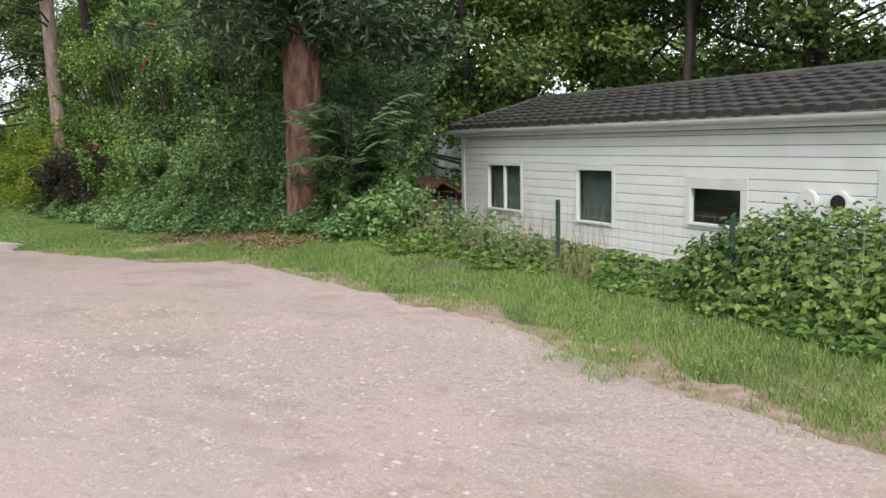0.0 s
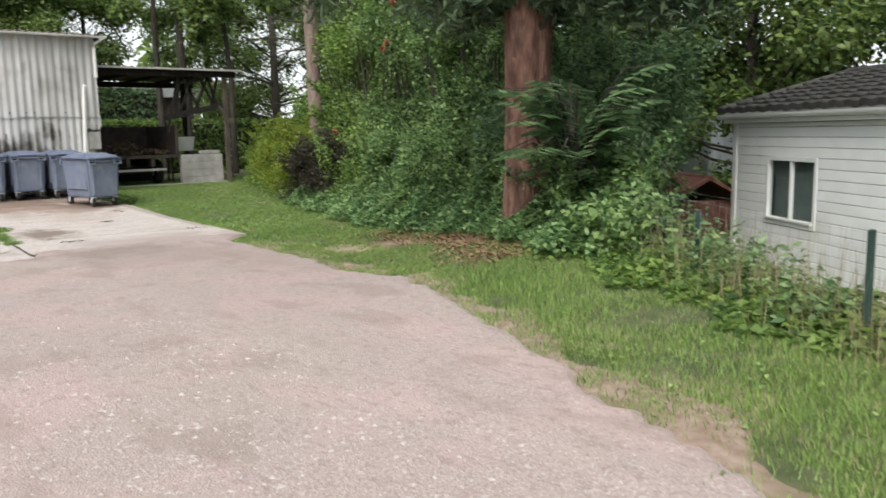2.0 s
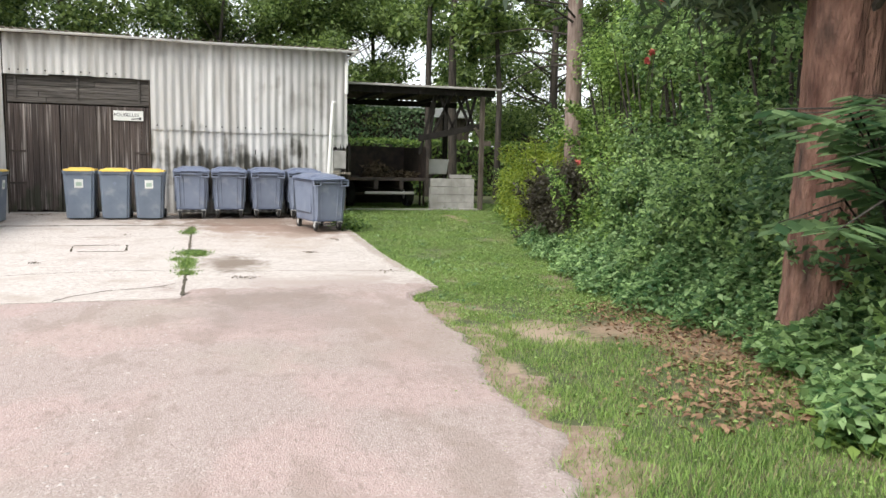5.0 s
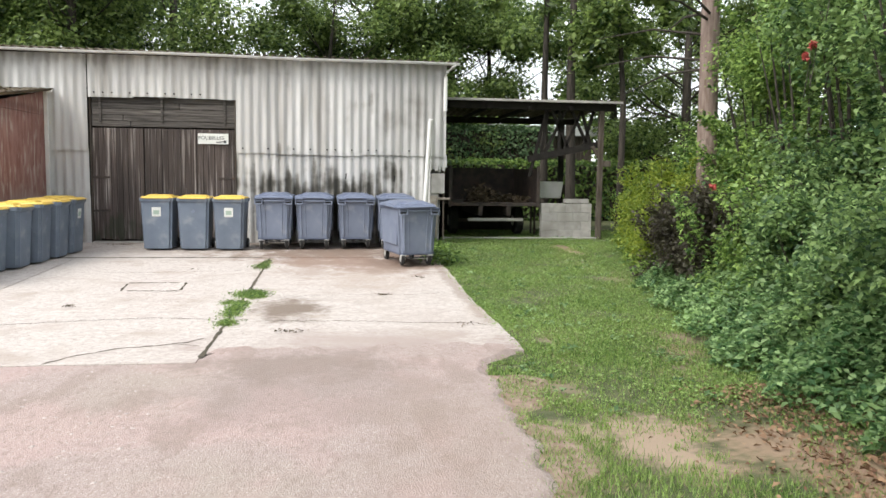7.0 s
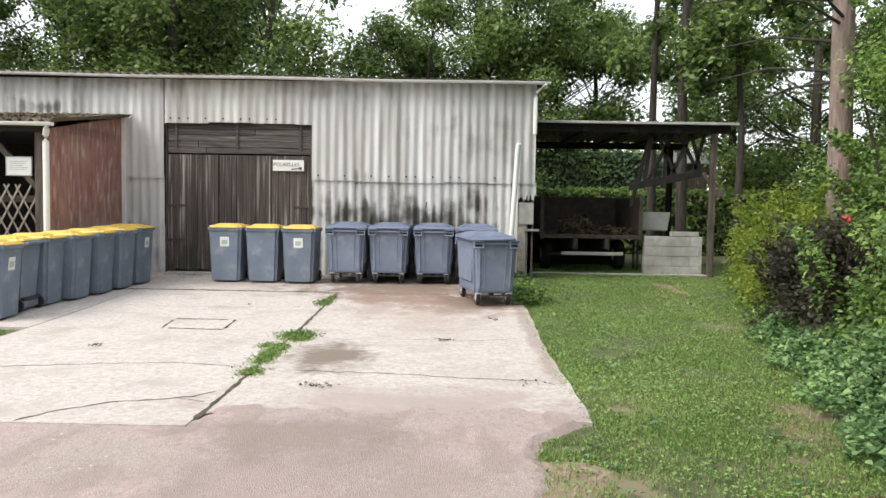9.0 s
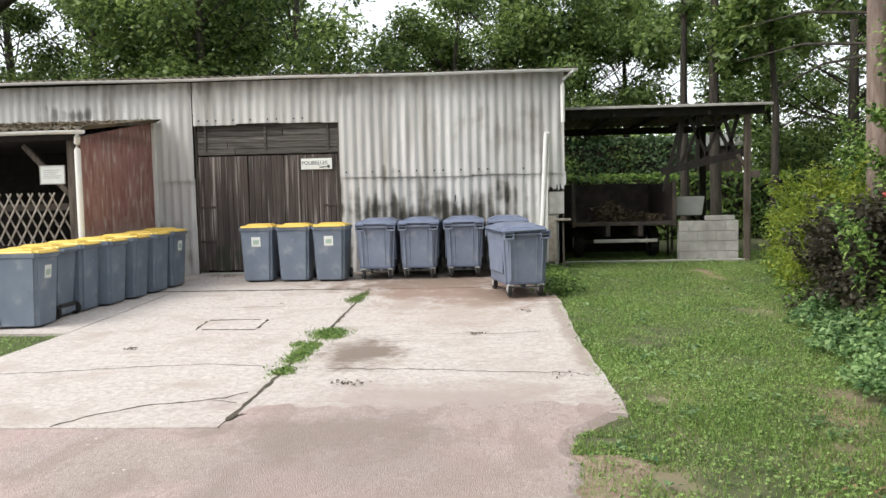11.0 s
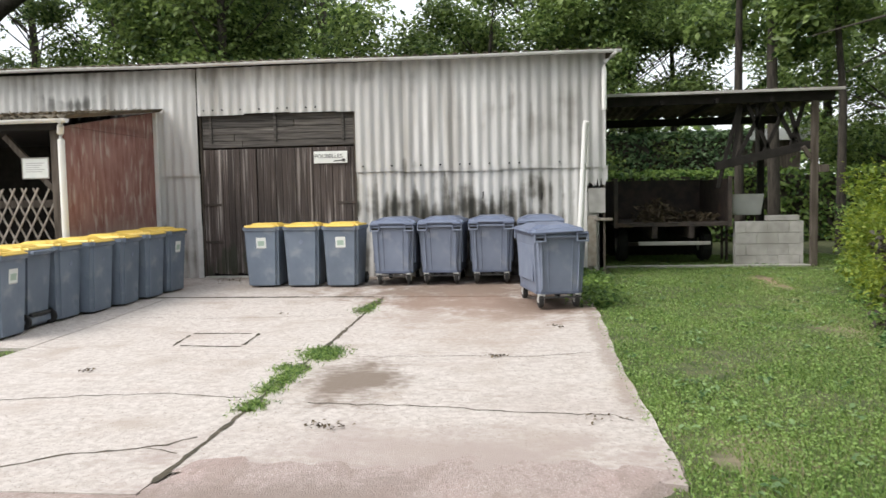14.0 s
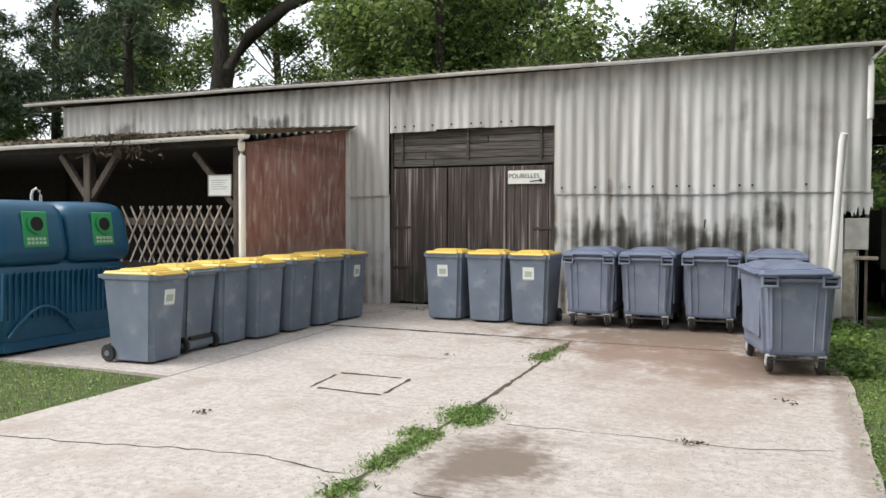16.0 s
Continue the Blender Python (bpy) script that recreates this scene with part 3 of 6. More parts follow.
for i, pts in enumerate([[(-16.62, 2.38), (-17.3, 2.32)], [(-17.3, 2.32), (-17.3, 3.15)], [(-17.3, 3.15), (-16.58, 3.2)], [(-16.58, 3.2), (-16.62, 2.38)]]):
    ribbon("hatch_joint", pts, 0.045, M_JOINT, pavement, 0.0255, 0.006, 20 + i)


ribbon("moss_line", [(-20.015, 0.4), (-20.015, 2.2), (-20.015, 4.1)], 0.085, M_JOINT, pavement, 0.0255, 0.008, 31)
ribbon("moss_line", [(-12.6, 4.163), (-16.0, 4.163), (-19.9, 4.163)], 0.05, M_JOINT, pavement, 0.0255, 0.006, 32)

# ---------------------------------------------------------------- barn
BX = -22.4
barn = thing("barn", BX, 0, 0, label="weathered grey corrugated barn with brown plank doors", category="barn")
PITCH = 0.177


def corrugated(name, y0, y1, z0, z1, x, parent, material, ragged=0.0, amp=0.017, seed=0):
    """A wavy sheet standing in the wall plane, with its thickness."""
    rng = np.random.default_rng(seed)
    n = max(6, int(round((y1 - y0) / PITCH * 8)))
    v, f = [], []
    rows = 5
    for side in (0, 1):
        for i in range(n + 1):
            y = y0 + (y1 - y0) * i / n
            xx = x + amp * math.cos(2 * math.pi * y / PITCH) - side * 0.008
            low = z0 + (ragged * abs(rng.normal()) if ragged else 0)
            for k in range(rows):
                v.append((xx, y, low + (z1 - low) * k / (rows - 1)))
    off = (n + 1) * rows
    for i in range(n):
        for k in range(rows - 1):
            a = i * rows + k
            f.append((a, a + rows, a + rows + 1, a + 1))
            f.append((off + a, off + a + 1, off + a + rows + 1, off + a + rows))
        a = i * rows
        f.append((a, off + a, off + a + rows, a + rows))
        b = i * rows + rows - 1
        f.append((b, b + rows, off + b + rows, off + b))
    ob = flat_mesh(name, v, f, material, parent, True)
    return ob


def wall_run(y0, y1, z0, z1, x, seed):
    y, k = y0, 0
    while y < y1 - 0.05:
        e = min(y + 5 * PITCH, y1)
        corrugated("corrugated_sheet", y, e, z0 - 0.012 * ((k * 7 + seed) % 3), z1, x + 0.004 * ((k + seed) % 2), barn, M_SHEET, 0, seed=seed + k)
        y, k = e, k + 1


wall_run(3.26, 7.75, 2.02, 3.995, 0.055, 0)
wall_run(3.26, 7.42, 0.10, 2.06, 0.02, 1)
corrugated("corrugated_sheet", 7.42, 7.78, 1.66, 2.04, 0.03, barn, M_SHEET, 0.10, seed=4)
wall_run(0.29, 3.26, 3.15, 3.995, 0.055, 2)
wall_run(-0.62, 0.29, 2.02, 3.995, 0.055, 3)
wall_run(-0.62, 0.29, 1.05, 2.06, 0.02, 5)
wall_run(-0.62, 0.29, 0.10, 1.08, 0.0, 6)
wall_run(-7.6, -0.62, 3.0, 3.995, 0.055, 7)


def side_wall(y0, y1, material):
    bm = bmesh.new()
    rows = [[bm.verts.new((x, y, z)) for x, z in ((-8.0, 0.1), (0.0, 0.1), (0.0, 4.05), (-8.0, 4.85))] for y in (y0, y1)]
    bm.faces.new(rows[0])
    bm.faces.new(rows[1][::-1])
    for k in range(4):
        bm.faces.new((rows[0][k], rows[1][k], rows[1][(k + 1) % 4], rows[0][(k + 1) % 4]))
    return part("side_wall", bm, material, barn)


side_wall(7.62, 7.70, M_SHEET)
side_wall(-7.62, -7.54, M_SHADE_TIMBER)
part("back_wall", box(-8.0, -7.9, -7.5, 7.6, 0.1, 4.8), M_SHADE_TIMBER, barn)
part("inner_wall", box(-7.9, -0.1, -0.60, -0.52, 0.1, 3.6), M_SHADE_TIMBER, barn)


def sloped_roof(name, x0, z0, x1, z1, y0, y1, parent, material, amp=0.026, drop=0.0):
    n = int((y1 - y0) / PITCH * 8)
    v, f = [], []
    for side in (0, 1):
        for i in range(n + 1):
            y = y0 + (y1 - y0) * i / n
            w = amp * math.cos(2 * math.pi * y / PITCH) - side * 0.01 - drop * i / n
            for k in range(4):
                t = k / 3
                v.append((x0 + (x1 - x0) * t, y, z0 + (z1 - z0) * t + w))
    off = (n + 1) * 4
    for i in range(n):
        for k in range(3):
            a = i * 4 + k
            f.append((a, a + 1, a + 5, a + 4))
            f.append((off + a, off + a + 4, off + a + 5, off + a + 1))
        a = i * 4
        f.append((a, a + 4, off + a + 4, off + a))
        b = a + 3
        f.append((b, off + b, off + b + 4, b + 4))
    return flat_mesh(name, v, f, material, parent, True)


sloped_roof("roof", 0.25, 4.115, -8.2, 4.93, -8.5, 8.0, barn, M_SHEET_ROOF, 0.026, 0.085)


def gutter(name, y0, y1, x, z, r, material, parent, sag=0.0, drop=0.0):
    n, seg = 10, 24
    v, f = [], []
    for i in range(seg + 1):
        y = y0 + (y1 - y0) * i / seg
        zz = z + sag * math.sin(i * 0.9) - drop * i / seg
        for rr in (r, r - 0.006):
            for k in range(n + 1):
                t = math.pi * k / n
                v.append((x + rr * math.cos(t), y, zz - rr * math.sin(t)))
    m = 2 * (n + 1)
    for i in range(seg):
        for k in range(n):
            for o, fl in ((0, False), (n + 1, True)):
                a = i * m + o + k
                q = (a, a + 1, a + m + 1, a + m)
                f.append(q[::-1] if fl else q)
        for k in (0, n):
            a = i * m + k
            f.append((a, a + n + 1, a + m + n + 1, a + m))
    for i in (0, seg):
        f.append(tuple(i * m + k for k in range(n + 1)))
    return flat_mesh(name, v, f, material, parent, True)


gutter("gutter", -8.5, 8.0, 0.285, 4.085, 0.052, M_ZINC, barn, 0.007, 0.085)
part("fascia", box(0.0, 0.03, -8.4, 7.9, 3.93, 3.985), M_TIMBER, barn)
tube("downpipe", [(0.29, 7.9, 3.97), (0.28, 7.86, 3.90), (0.15, 7.74, 3.83), (0.13, 7.72, 3.72), (0.13, 7.72, 3.0)], 0.042, M_PIPE, barn, 12)
tube("loose_pipe", [(0.28, 7.40, 2.80), (0.25, 7.38, 2.70), (0.22, 7.30, 1.2), (0.30, 7.22, 0.15)], 0.05, M_PIPE, barn, 12, label="white plastic pipe leaning on the wall")
# broken corner under the sheets
part("corner_post", box(-0.12, 0.0, 7.62, 7.74, 0.1, 2.0), M_TIMBER, barn)
for k in range(5):
    part("block", box(-0.18, -0.01, 7.42, 7.61, 0.1 + 0.3 * k, 0.395 + 0.3 * k), M_BLOCK, barn)
part("patch_board", box(0.0, 0.025, 7.44, 7.74, 1.20, 1.64), M_BLOCK, barn, "grey-brown patch board")
for y, z in ((5.57, 1.62), (6.62, 1.58)):
    part("chip", bar((0.05, y, z - 0.13), (0.05, y + 0.012, z), 0.012, 0.022, 0.002), M_HOLE, barn)
part("patch_board", box(0.0, 0.03, 7.40, 7.58, 0.25, 1.15), M_LATTICE, barn)
part("bracket", box(0.0, 0.05, 7.55, 7.86, 1.06, 1.11), M_LATTICE, barn)

# doors: leaves of upright planks under a band of boards
for leaf, (a, b) in enumerate(((0.33, 1.36), (1.38, 3.22))):
    door = thing("door", 0, 0, 0)
    door.parent = barn
    y = a
    k = 0
    while y < b - 0.03:
        w = (0.125, 0.11, 0.14, 0.10)[(k + leaf) % 4]
        e = min(y + w, b)
        part("plank", box(-0.06 + 0.004 * ((k * 5) % 3), -0.02 + 0.005 * ((k * 7) % 3), y, e - 0.006, 0.15 + 0.012 * ((k * 3) % 4), 2.50, None, 0.004), M_PLANK, door)
        y, k = e, k + 1
    for z in (0.75, 1.45):
        part("hinge", box(-0.015, 0.002, (a + 0.0) if leaf == 0 else b - 0.34, (a + 0.34) if leaf == 0 else b, z, z + 0.045), M_RUST, door)
transom = thing("transom", 0, 0, 0)
transom.parent = barn
for k in range(5):
    z = 2.535 + 0.123 * k
    cut = (1.1, 0.95, 0.33, 2.1, 0.33)[k]
    for a, b in ((0.33, cut), (cut + 0.01, 3.22)):
        if b - a > 0.05:
            part("board", box(-0.07, -0.03 + 0.006 * (k % 2), a, b, z, z + 0.115, None, 0.004), M_TRANSOM, transom)
for y in (0.48, 1.72, 3.0):
    part("batten", box(-0.028, 0.0, y, y + 0.05, 2.62, 3.15), M_TRANSOM, transom)
for y in (0.30, 3.235):
    part("door_jamb", box(-0.10, -0.005, y - 0.012, y + 0.012, 0.1, 3.15), M_TIMBER, barn)
part("threshold", box(-0.1, 0.03, 0.3, 3.25, 0.06, 0.13), M_BLOCK, barn)
# near-black sheet stands in for the unlit void behind the doors
part("void_panel", box(-0.2, -0.12, 0.2, 3.35, 0.1, 3.3), M_SHADE_TIMBER, barn)
caps = bmesh.new()
bmesh.ops.create_uvsphere(caps, u_segments=8, v_segments=5, radius=0.018)
cap = part("screw_cap", caps, M_BLACK, barn)
CAPS = [(0.42 + PITCH * k, 3.22) for k in (0, 1, 2, 4, 6, 8, 9, 11, 12)] + [(3.4 + PITCH * k, 2.12) for k in (0, 3, 6, 8, 10, 11, 13, 15, 16, 20)]
for k, (y, z) in enumerate(CAPS):
    c = cap if k == 0 else new("screw_cap", cap.data)
    c.parent = barn
    c.location = (0.088, y, z)


def lettering(text, size, m, material, parent):
    cu = bpy.data.curves.new("lettering", "FONT")
    cu.body, cu.size, cu.extrude, cu.align_x, cu.align_y = text, size, 0.001, "CENTER", "CENTER"
    cu.materials.append(material)
    ob = new("lettering", cu)
    ob.parent = parent
    ob.matrix_basis = m
    return ob


sign = thing("door_sign", BX + 0.01, 2.785, 2.31, label="white rectangular sign lettered POUBELLES on the door", category="sign")
part("plate", box(0.0, 0.012, -0.315, 0.315, -0.11, 0.11, None, 0.003), M_STICKER, sign)
lettering("POUBELLES", 0.105, pose(0.016, -0.04, 0.015, 90, 0, 90), M_PRINT, sign)
part("arrow", bar((0.015, 0.06, -0.075), (0.015, 0.25, -0.055), 0.004, 0.02, 0), M_PRINT, sign)
part("arrow_head", box(0.013, 0.017, 0.22, 0.27, -0.085, -0.03, None, 0.0), M_PRINT, sign)

# ---------------------------------------------------------------- lean-to
lean = thing("lean_to_shelter", BX, 0, 0, label="dark open lean-to with corrugated roof against the barn", category="shelter")
sloped_roof("roof", 3.2, 2.84, 0.08, 3.26, -12.0, -0.36, lean, M_SHEET_ROOF)
# ceiling, low wall and cladding are coloured near-black for the shade inside
part("ceiling_board", box(0.0, 3.0, -12.0, -0.6, 2.66, 2.70), M_SHADE_TIMBER, lean)
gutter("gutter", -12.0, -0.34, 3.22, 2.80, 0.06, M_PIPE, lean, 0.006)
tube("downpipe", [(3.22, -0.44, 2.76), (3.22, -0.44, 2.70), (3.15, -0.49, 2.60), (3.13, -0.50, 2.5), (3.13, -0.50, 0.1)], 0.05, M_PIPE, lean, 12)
part("fascia", box(3.10, 3.14, -12.0, -0.5, 2.66, 2.78), M_SHADE_TIMBER, lean)
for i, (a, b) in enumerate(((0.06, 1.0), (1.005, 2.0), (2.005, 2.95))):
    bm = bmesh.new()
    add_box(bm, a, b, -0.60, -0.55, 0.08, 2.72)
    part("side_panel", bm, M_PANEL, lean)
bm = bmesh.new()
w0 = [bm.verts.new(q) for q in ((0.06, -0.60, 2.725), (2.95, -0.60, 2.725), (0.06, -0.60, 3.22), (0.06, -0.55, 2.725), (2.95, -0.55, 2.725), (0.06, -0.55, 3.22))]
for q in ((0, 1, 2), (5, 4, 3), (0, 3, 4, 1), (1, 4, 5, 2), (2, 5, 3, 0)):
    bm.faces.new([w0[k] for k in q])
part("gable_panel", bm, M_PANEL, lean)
part("corner_trim", box(0.10, 0.16, -0.545, -0.47, 0.1, 3.2), M_ZINC, lean)
for y in (-3.65, -6.9, -10.2):
    part("post", box(2.9, 3.04, y - 0.07, y + 0.07, 0.0, 2.66), M_TIMBER, lean)
    for s in (-1, 1):
        part("brace", bar((2.97, y + 0.05 * s, 1.95), (2.97, y + 0.62 * s, 2.64), 0.08, 0.10), M_TIMBER, lean)
part("post", box(2.9, 3.02, -0.75, -0.61, 0.0, 2.66), M_TIMBER, lean)
part("brace", bar((2.9, -0.72, 1.70), (2.9, -1.55, 2.60), 0.07, 0.09), M_TIMBER, lean)
part("rail", box(2.72, 2.78, -3.6, -0.75, 1.50, 1.62), M_TIMBER, lean)
# added wall closes the open far end and keeps light out
part("end_wall", box(0.0, 3.0, -12.05, -11.98, 0.0, 2.9), M_SHADE_TIMBER, lean)
part("low_wall", box(2.55, 2.68, -12, -0.75, 0.0, 0.92), M_SHADE_TIMBER, lean)
part("back_cladding", box(-0.04, 0.0, -12.0, -0.62, 0.0, 3.2), M_SHADE_TIMBER, lean)

trellis = thing("trellis", BX + 2.9, 0, 0, label="weathered wooden expanding lattice fence in the lean-to", category="trellis")
for s in (-1, 1):
    for k in range(11):
        y0 = -3.05 + 0.19 * k
        y1 = y0 + 0.48
        a, b = (y0, y1) if s == 1 else (y1, y0)
        part("lath", bar((0.012 * s, a, 0.92), (0.012 * s, b, 1.80), 0.018, 0.03, 0.003), M_LATTICE, trellis)
notice = thing("framed_notice", BX + 2.93, -1.05, 2.10, label="small white framed notice hanging in the lean-to", category="notice")
part("board", box(0.0, 0.02, -0.21, 0.21, -0.145, 0.145), M_STICKER, notice)
for k, (a, b, c, d) in enumerate(((-0.22, 0.22, 0.145, 0.16), (-0.22, 0.22, -0.16, -0.145), (-0.22, -0.205, -0.145, 0.145), (0.205, 0.22, -0.145, 0.145))):
    part("edge_strip", box(0.0, 0.028, a, b, c, d, None, 0.003), M_BLOCK, notice)
for k in range(5):
    part("print_line", box(0.019, 0.0225, -0.15, 0.15 - 0.04 * (k % 3), 0.07 - 0.032 * k, 0.082 - 0.032 * k, None, 0), M_GREYBAR, notice)

# ---------------------------------------------------------------- bins


def taper(w0, d0, w1, d1, z0, z1, rings=1, bevel=0.035, y0=0.0, y1=0.0):
    """A hollow-looking tapered tub: bottom w0 x d0, top w1 x d1, corners rounded."""
    bm = bmesh.new()
    vs = []
    for w, d, z, yo in ((w0, d0, z0, y0), (w1, d1, z1, y1)):
        vs.append([bm.verts.new((sx * w / 2, yo + sy * d / 2, z)) for sx, sy in ((-1, -1), (1, -1), (1, 1), (-1, 1))])
    bm.faces.new(vs[0][::-1])
    bm.faces.new(vs[1])
    side = []
    for k in range(4):
        side.append(bm.faces.new((vs[0][k], vs[0][(k + 1) % 4], vs[1][(k + 1) % 4], vs[1][k])))
    up = [e for e in bm.edges if abs(e.verts[0].co.z - e.verts[1].co.z) > 0.01]
    bmesh.ops.bevel(bm, geom=up, offset=bevel, segments=3, affect="EDGES")
    low = [e for e in bm.edges if all(abs(v.co.z - z0) < 1e-5 for v in e.verts)]
    bmesh.ops.bevel(bm, geom=low, offset=0.015, segments=1, affect="EDGES")
    return bm


def disc(r, w, m, seg=20):
    bm = bmesh.new()
    bmesh.ops.create_cone(bm, cap_ends=True, segments=seg, radius1=r, radius2=r, depth=w, matrix=m)
    es = [e for e in bm.edges if len(e.link_faces) == 2 and any(len(f.verts) > 4 for f in e.link_faces)]
    bmesh.ops.bevel(bm, geom=es, offset=w * 0.2, segments=2, affect="EDGES")
    return bm


SIDE = pose(0, 0, 0, 0, 90, 0)


def wheelie_bin(label):
    """A two-wheeled bin; its front looks along -y, its wheels and handle are at +y."""
    b = thing("wheelie_bin", 0, 0, 0, label=label, category="wheelie bin", group="yellow-lidded bins")
    part("body", taper(0.52, 0.61, 0.60, 0.74, 0.02, 0.98, 1, 0.05, -0.015, 0.0), M_BIN, b)
    part("rim", taper(0.625, 0.79, 0.64, 0.80, 0.945, 1.012, 1, 0.05), M_BIN, b)
    lid = part("lid", taper(0.63, 0.79, 0.58, 0.73, 1.012, 1.045, 1, 0.05), M_YELLOW, b, "yellow plastic lid")
    part("raised_panel", taper(0.50, 0.50, 0.40, 0.40, 1.044, 1.075, 1, 0.05), M_YELLOW, lid)
    part("front_lip", box(-0.24, 0.24, -0.42, -0.39, 1.005, 1.025, None, 0.008), M_YELLOW, lid)
    part("handle", bar((-0.26, 0.45, 0.99), (0.26, 0.45, 0.99), 0.03, 0.03, 0.008), M_BIN, b)
    for s in (-1, 1):
        part("handle_arm", box(s * 0.24 - 0.02, s * 0.24 + 0.02, 0.38, 0.46, 0.96, 1.0), M_BIN, b)
        w = part("wheel", disc(0.10, 0.05, Matrix.Translation((s * 0.275, 0.29, 0.10)) @ SIDE), M_BLACK, b)
        part("hub", disc(0.045, 0.06, Matrix.Translation((s * 0.277, 0.29, 0.10)) @ SIDE), M_BIN, w)
    part("axle_cover", box(-0.24, 0.24, 0.24, 0.33, 0.06, 0.15), M_BIN, b)
    part("foot_plate", box(-0.2, 0.2, 0.30, 0.36, 0.16, 0.20), M_BLACK, b)
    return b


def sticker(b):
    s = part("sticker", box(-0.085, 0.085, -0.004, 0.0, -0.11, 0.11, pose(0, -0.356, 0.73, 0 + 5.5, 0, 0), 0), M_STICKER, b, "white sticker with green print")
    part("print", box(-0.055, 0.055, -0.007, -0.004, -0.03, 0.05, pose(0, -0.356, 0.73, 5.5, 0, 0), 0), M_GREENPRINT, s)
    part("print_line", box(-0.06, 0.06, -0.007, -0.004, -0.08, -0.065, pose(0, -0.356, 0.73, 5.5, 0, 0), 0), M_GREYBAR, s)


def emboss(b):
    part("embossed_mark", box(-0.03, 0.03, -0.006, 0.0, -0.035, 0.035, pose(0, -0.361, 0.76, 5.5, 0, 0) @ pose(0, 0, 0, 0, 45, 0), 0.002), M_BIN4, b, "small moulded recycling mark")


plain = wheelie_bin("scuffed grey-blue wheelie bin with a yellow lid")
emboss(plain)
marked = wheelie_bin("grey-blue wheelie bin with yellow lid and white sticker")
sticker(marked)
GZ = lambda x, y: float(ground_z(x, y)) + 0.024
ROW = [(-21.33, 1.91, 90, 1), (-21.31, 2.60, 91, 0), (-21.28, 3.29, 89, 1),
       (-17.08, -0.20, 182, 1), (-17.74, -0.29, 1, 0), (-18.32, -0.22, 181, 0), (-18.86, -0.05, 180, 0), (-19.46, 0.06, 183, 0), (-20.08, 0.15, 181, 0), (-20.70, 0.22, 178, 1)]
used = {0: False, 1: False}
for x, y, turn, st in ROW:
    src = marked if st else plain
    m = pose(x, y, GZ(x, y), 0, 0, turn)
    if not used[st]:
        src.matrix_basis = m
        used[st] = True
    else:
        copy_thing(src, m)


def big_bin():
    """A four-wheeled container; its narrow end looks along -y."""
    b = thing("waste_container", 0, 0, 0, label="faded grey four-wheeled waste container with slate-blue lid", category="waste container", group="grey four-wheeled containers")
    part("body", taper(0.60, 1.08, 0.69, 1.19, 0.215, 1.0, 1, 0.05), M_BIN4, b)
    part("base_rim", taper(0.61, 1.09, 0.62, 1.10, 0.19, 0.235, 1, 0.05), M_LID4, b)
    part("rim", taper(0.725, 1.23, 0.735, 1.24, 0.985, 1.03, 1, 0.05), M_LID4, b)
    lid = part("lid", taper(0.75, 1.26, 0.68, 1.16, 1.03, 1.075, 1, 0.07), M_LID4, b, "slate-blue curved lid")
    part("raised_panel", taper(0.64, 1.10, 0.40, 0.9, 1.073, 1.125, 1, 0.09), M_LID4, lid)
    part("lid_lip", box(-0.33, 0.33, -0.655, -0.625, 1.02, 1.05, None, 0.01), M_LID4, lid)
    for s in (-1, 1):
        part("side_panel", box(s * 0.328 - 0.012, s * 0.328 + 0.012, -0.42, 0.42, 0.36, 0.86, pose(0, 0, 0, 0, 0, 0), 0.01), M_BIN4, b)
        for e in (-1, 1):
            part("corner_rib", bar((s * 0.235, e * 0.553, 0.26), (s * 0.255, e * 0.595, 0.93), 0.03, 0.02, 0.006), M_BIN4, b)
            lug = part("corner_lug", box(s * 0.275 - 0.075, s * 0.275 + 0.075, e * 0.635 - 0.035, e * 0.635 + 0.035, 1.0, 1.03, None, 0.008), M_LID4, b, "moulded corner lifting lug")
            part("lug_strap", box(s * 0.275 - 0.075, s * 0.275 + 0.075, e * 0.655 - 0.012, e * 0.655 + 0.012, 0.90, 0.925, None, 0.005), M_BIN4, lug)
            for q in (-1, 1):
                part("lug_side", box(s * 0.275 + q * 0.068 - 0.009, s * 0.275 + q * 0.068 + 0.009, e * 0.63 - 0.03, e * 0.63 + 0.03, 0.90, 1.01, None, 0.004), M_BIN4, lug)
            part("lug_hollow", box(s * 0.275 - 0.055, s * 0.275 + 0.055, e * 0.598 - 0.012, e * 0.598 + 0.012, 0.925, 0.995, None, 0.002), M_BLACK, lug)
            c = part("caster", box(s * 0.235 - 0.045, s * 0.235 + 0.045, e * 0.49 - 0.05, e * 0.49 + 0.05, 0.175, 0.20), M_STEEL, b, "galvanised steel caster")
            for q in (-1, 1):
                part("fork", bar((s * 0.235 + q * 0.036, e * 0.49, 0.185), (s * 0.235 + q * 0.036, e * 0.49 + 0.045, 0.085), 0.010, 0.080, 0.001), M_STEEL, c)
            part("wheel", disc(0.105, 0.052, Matrix.Translation((s * 0.235, e * 0.49 + 0.055, 0.105)) @ SIDE), M_BLACK, c)
    part("release_bar", bar((-0.28, -0.56, 0.155), (0.28, -0.56, 0.155), 0.02, 0.02), M_BLACK, b)
    for s in (-1, 1):
        part("panel_seam", bar((s * 0.15, -0.545, 0.26), (s * 0.165, -0.598, 0.97), 0.012, 0.014, 0.004), M_BIN4, b)
    part("front_band", box(-0.34, 0.34, -0.640, -0.612, 0.955, 0.99, None, 0.008), M_BIN4, b)
    wide = Matrix.Diagonal((1.05, 1, 1, 1))
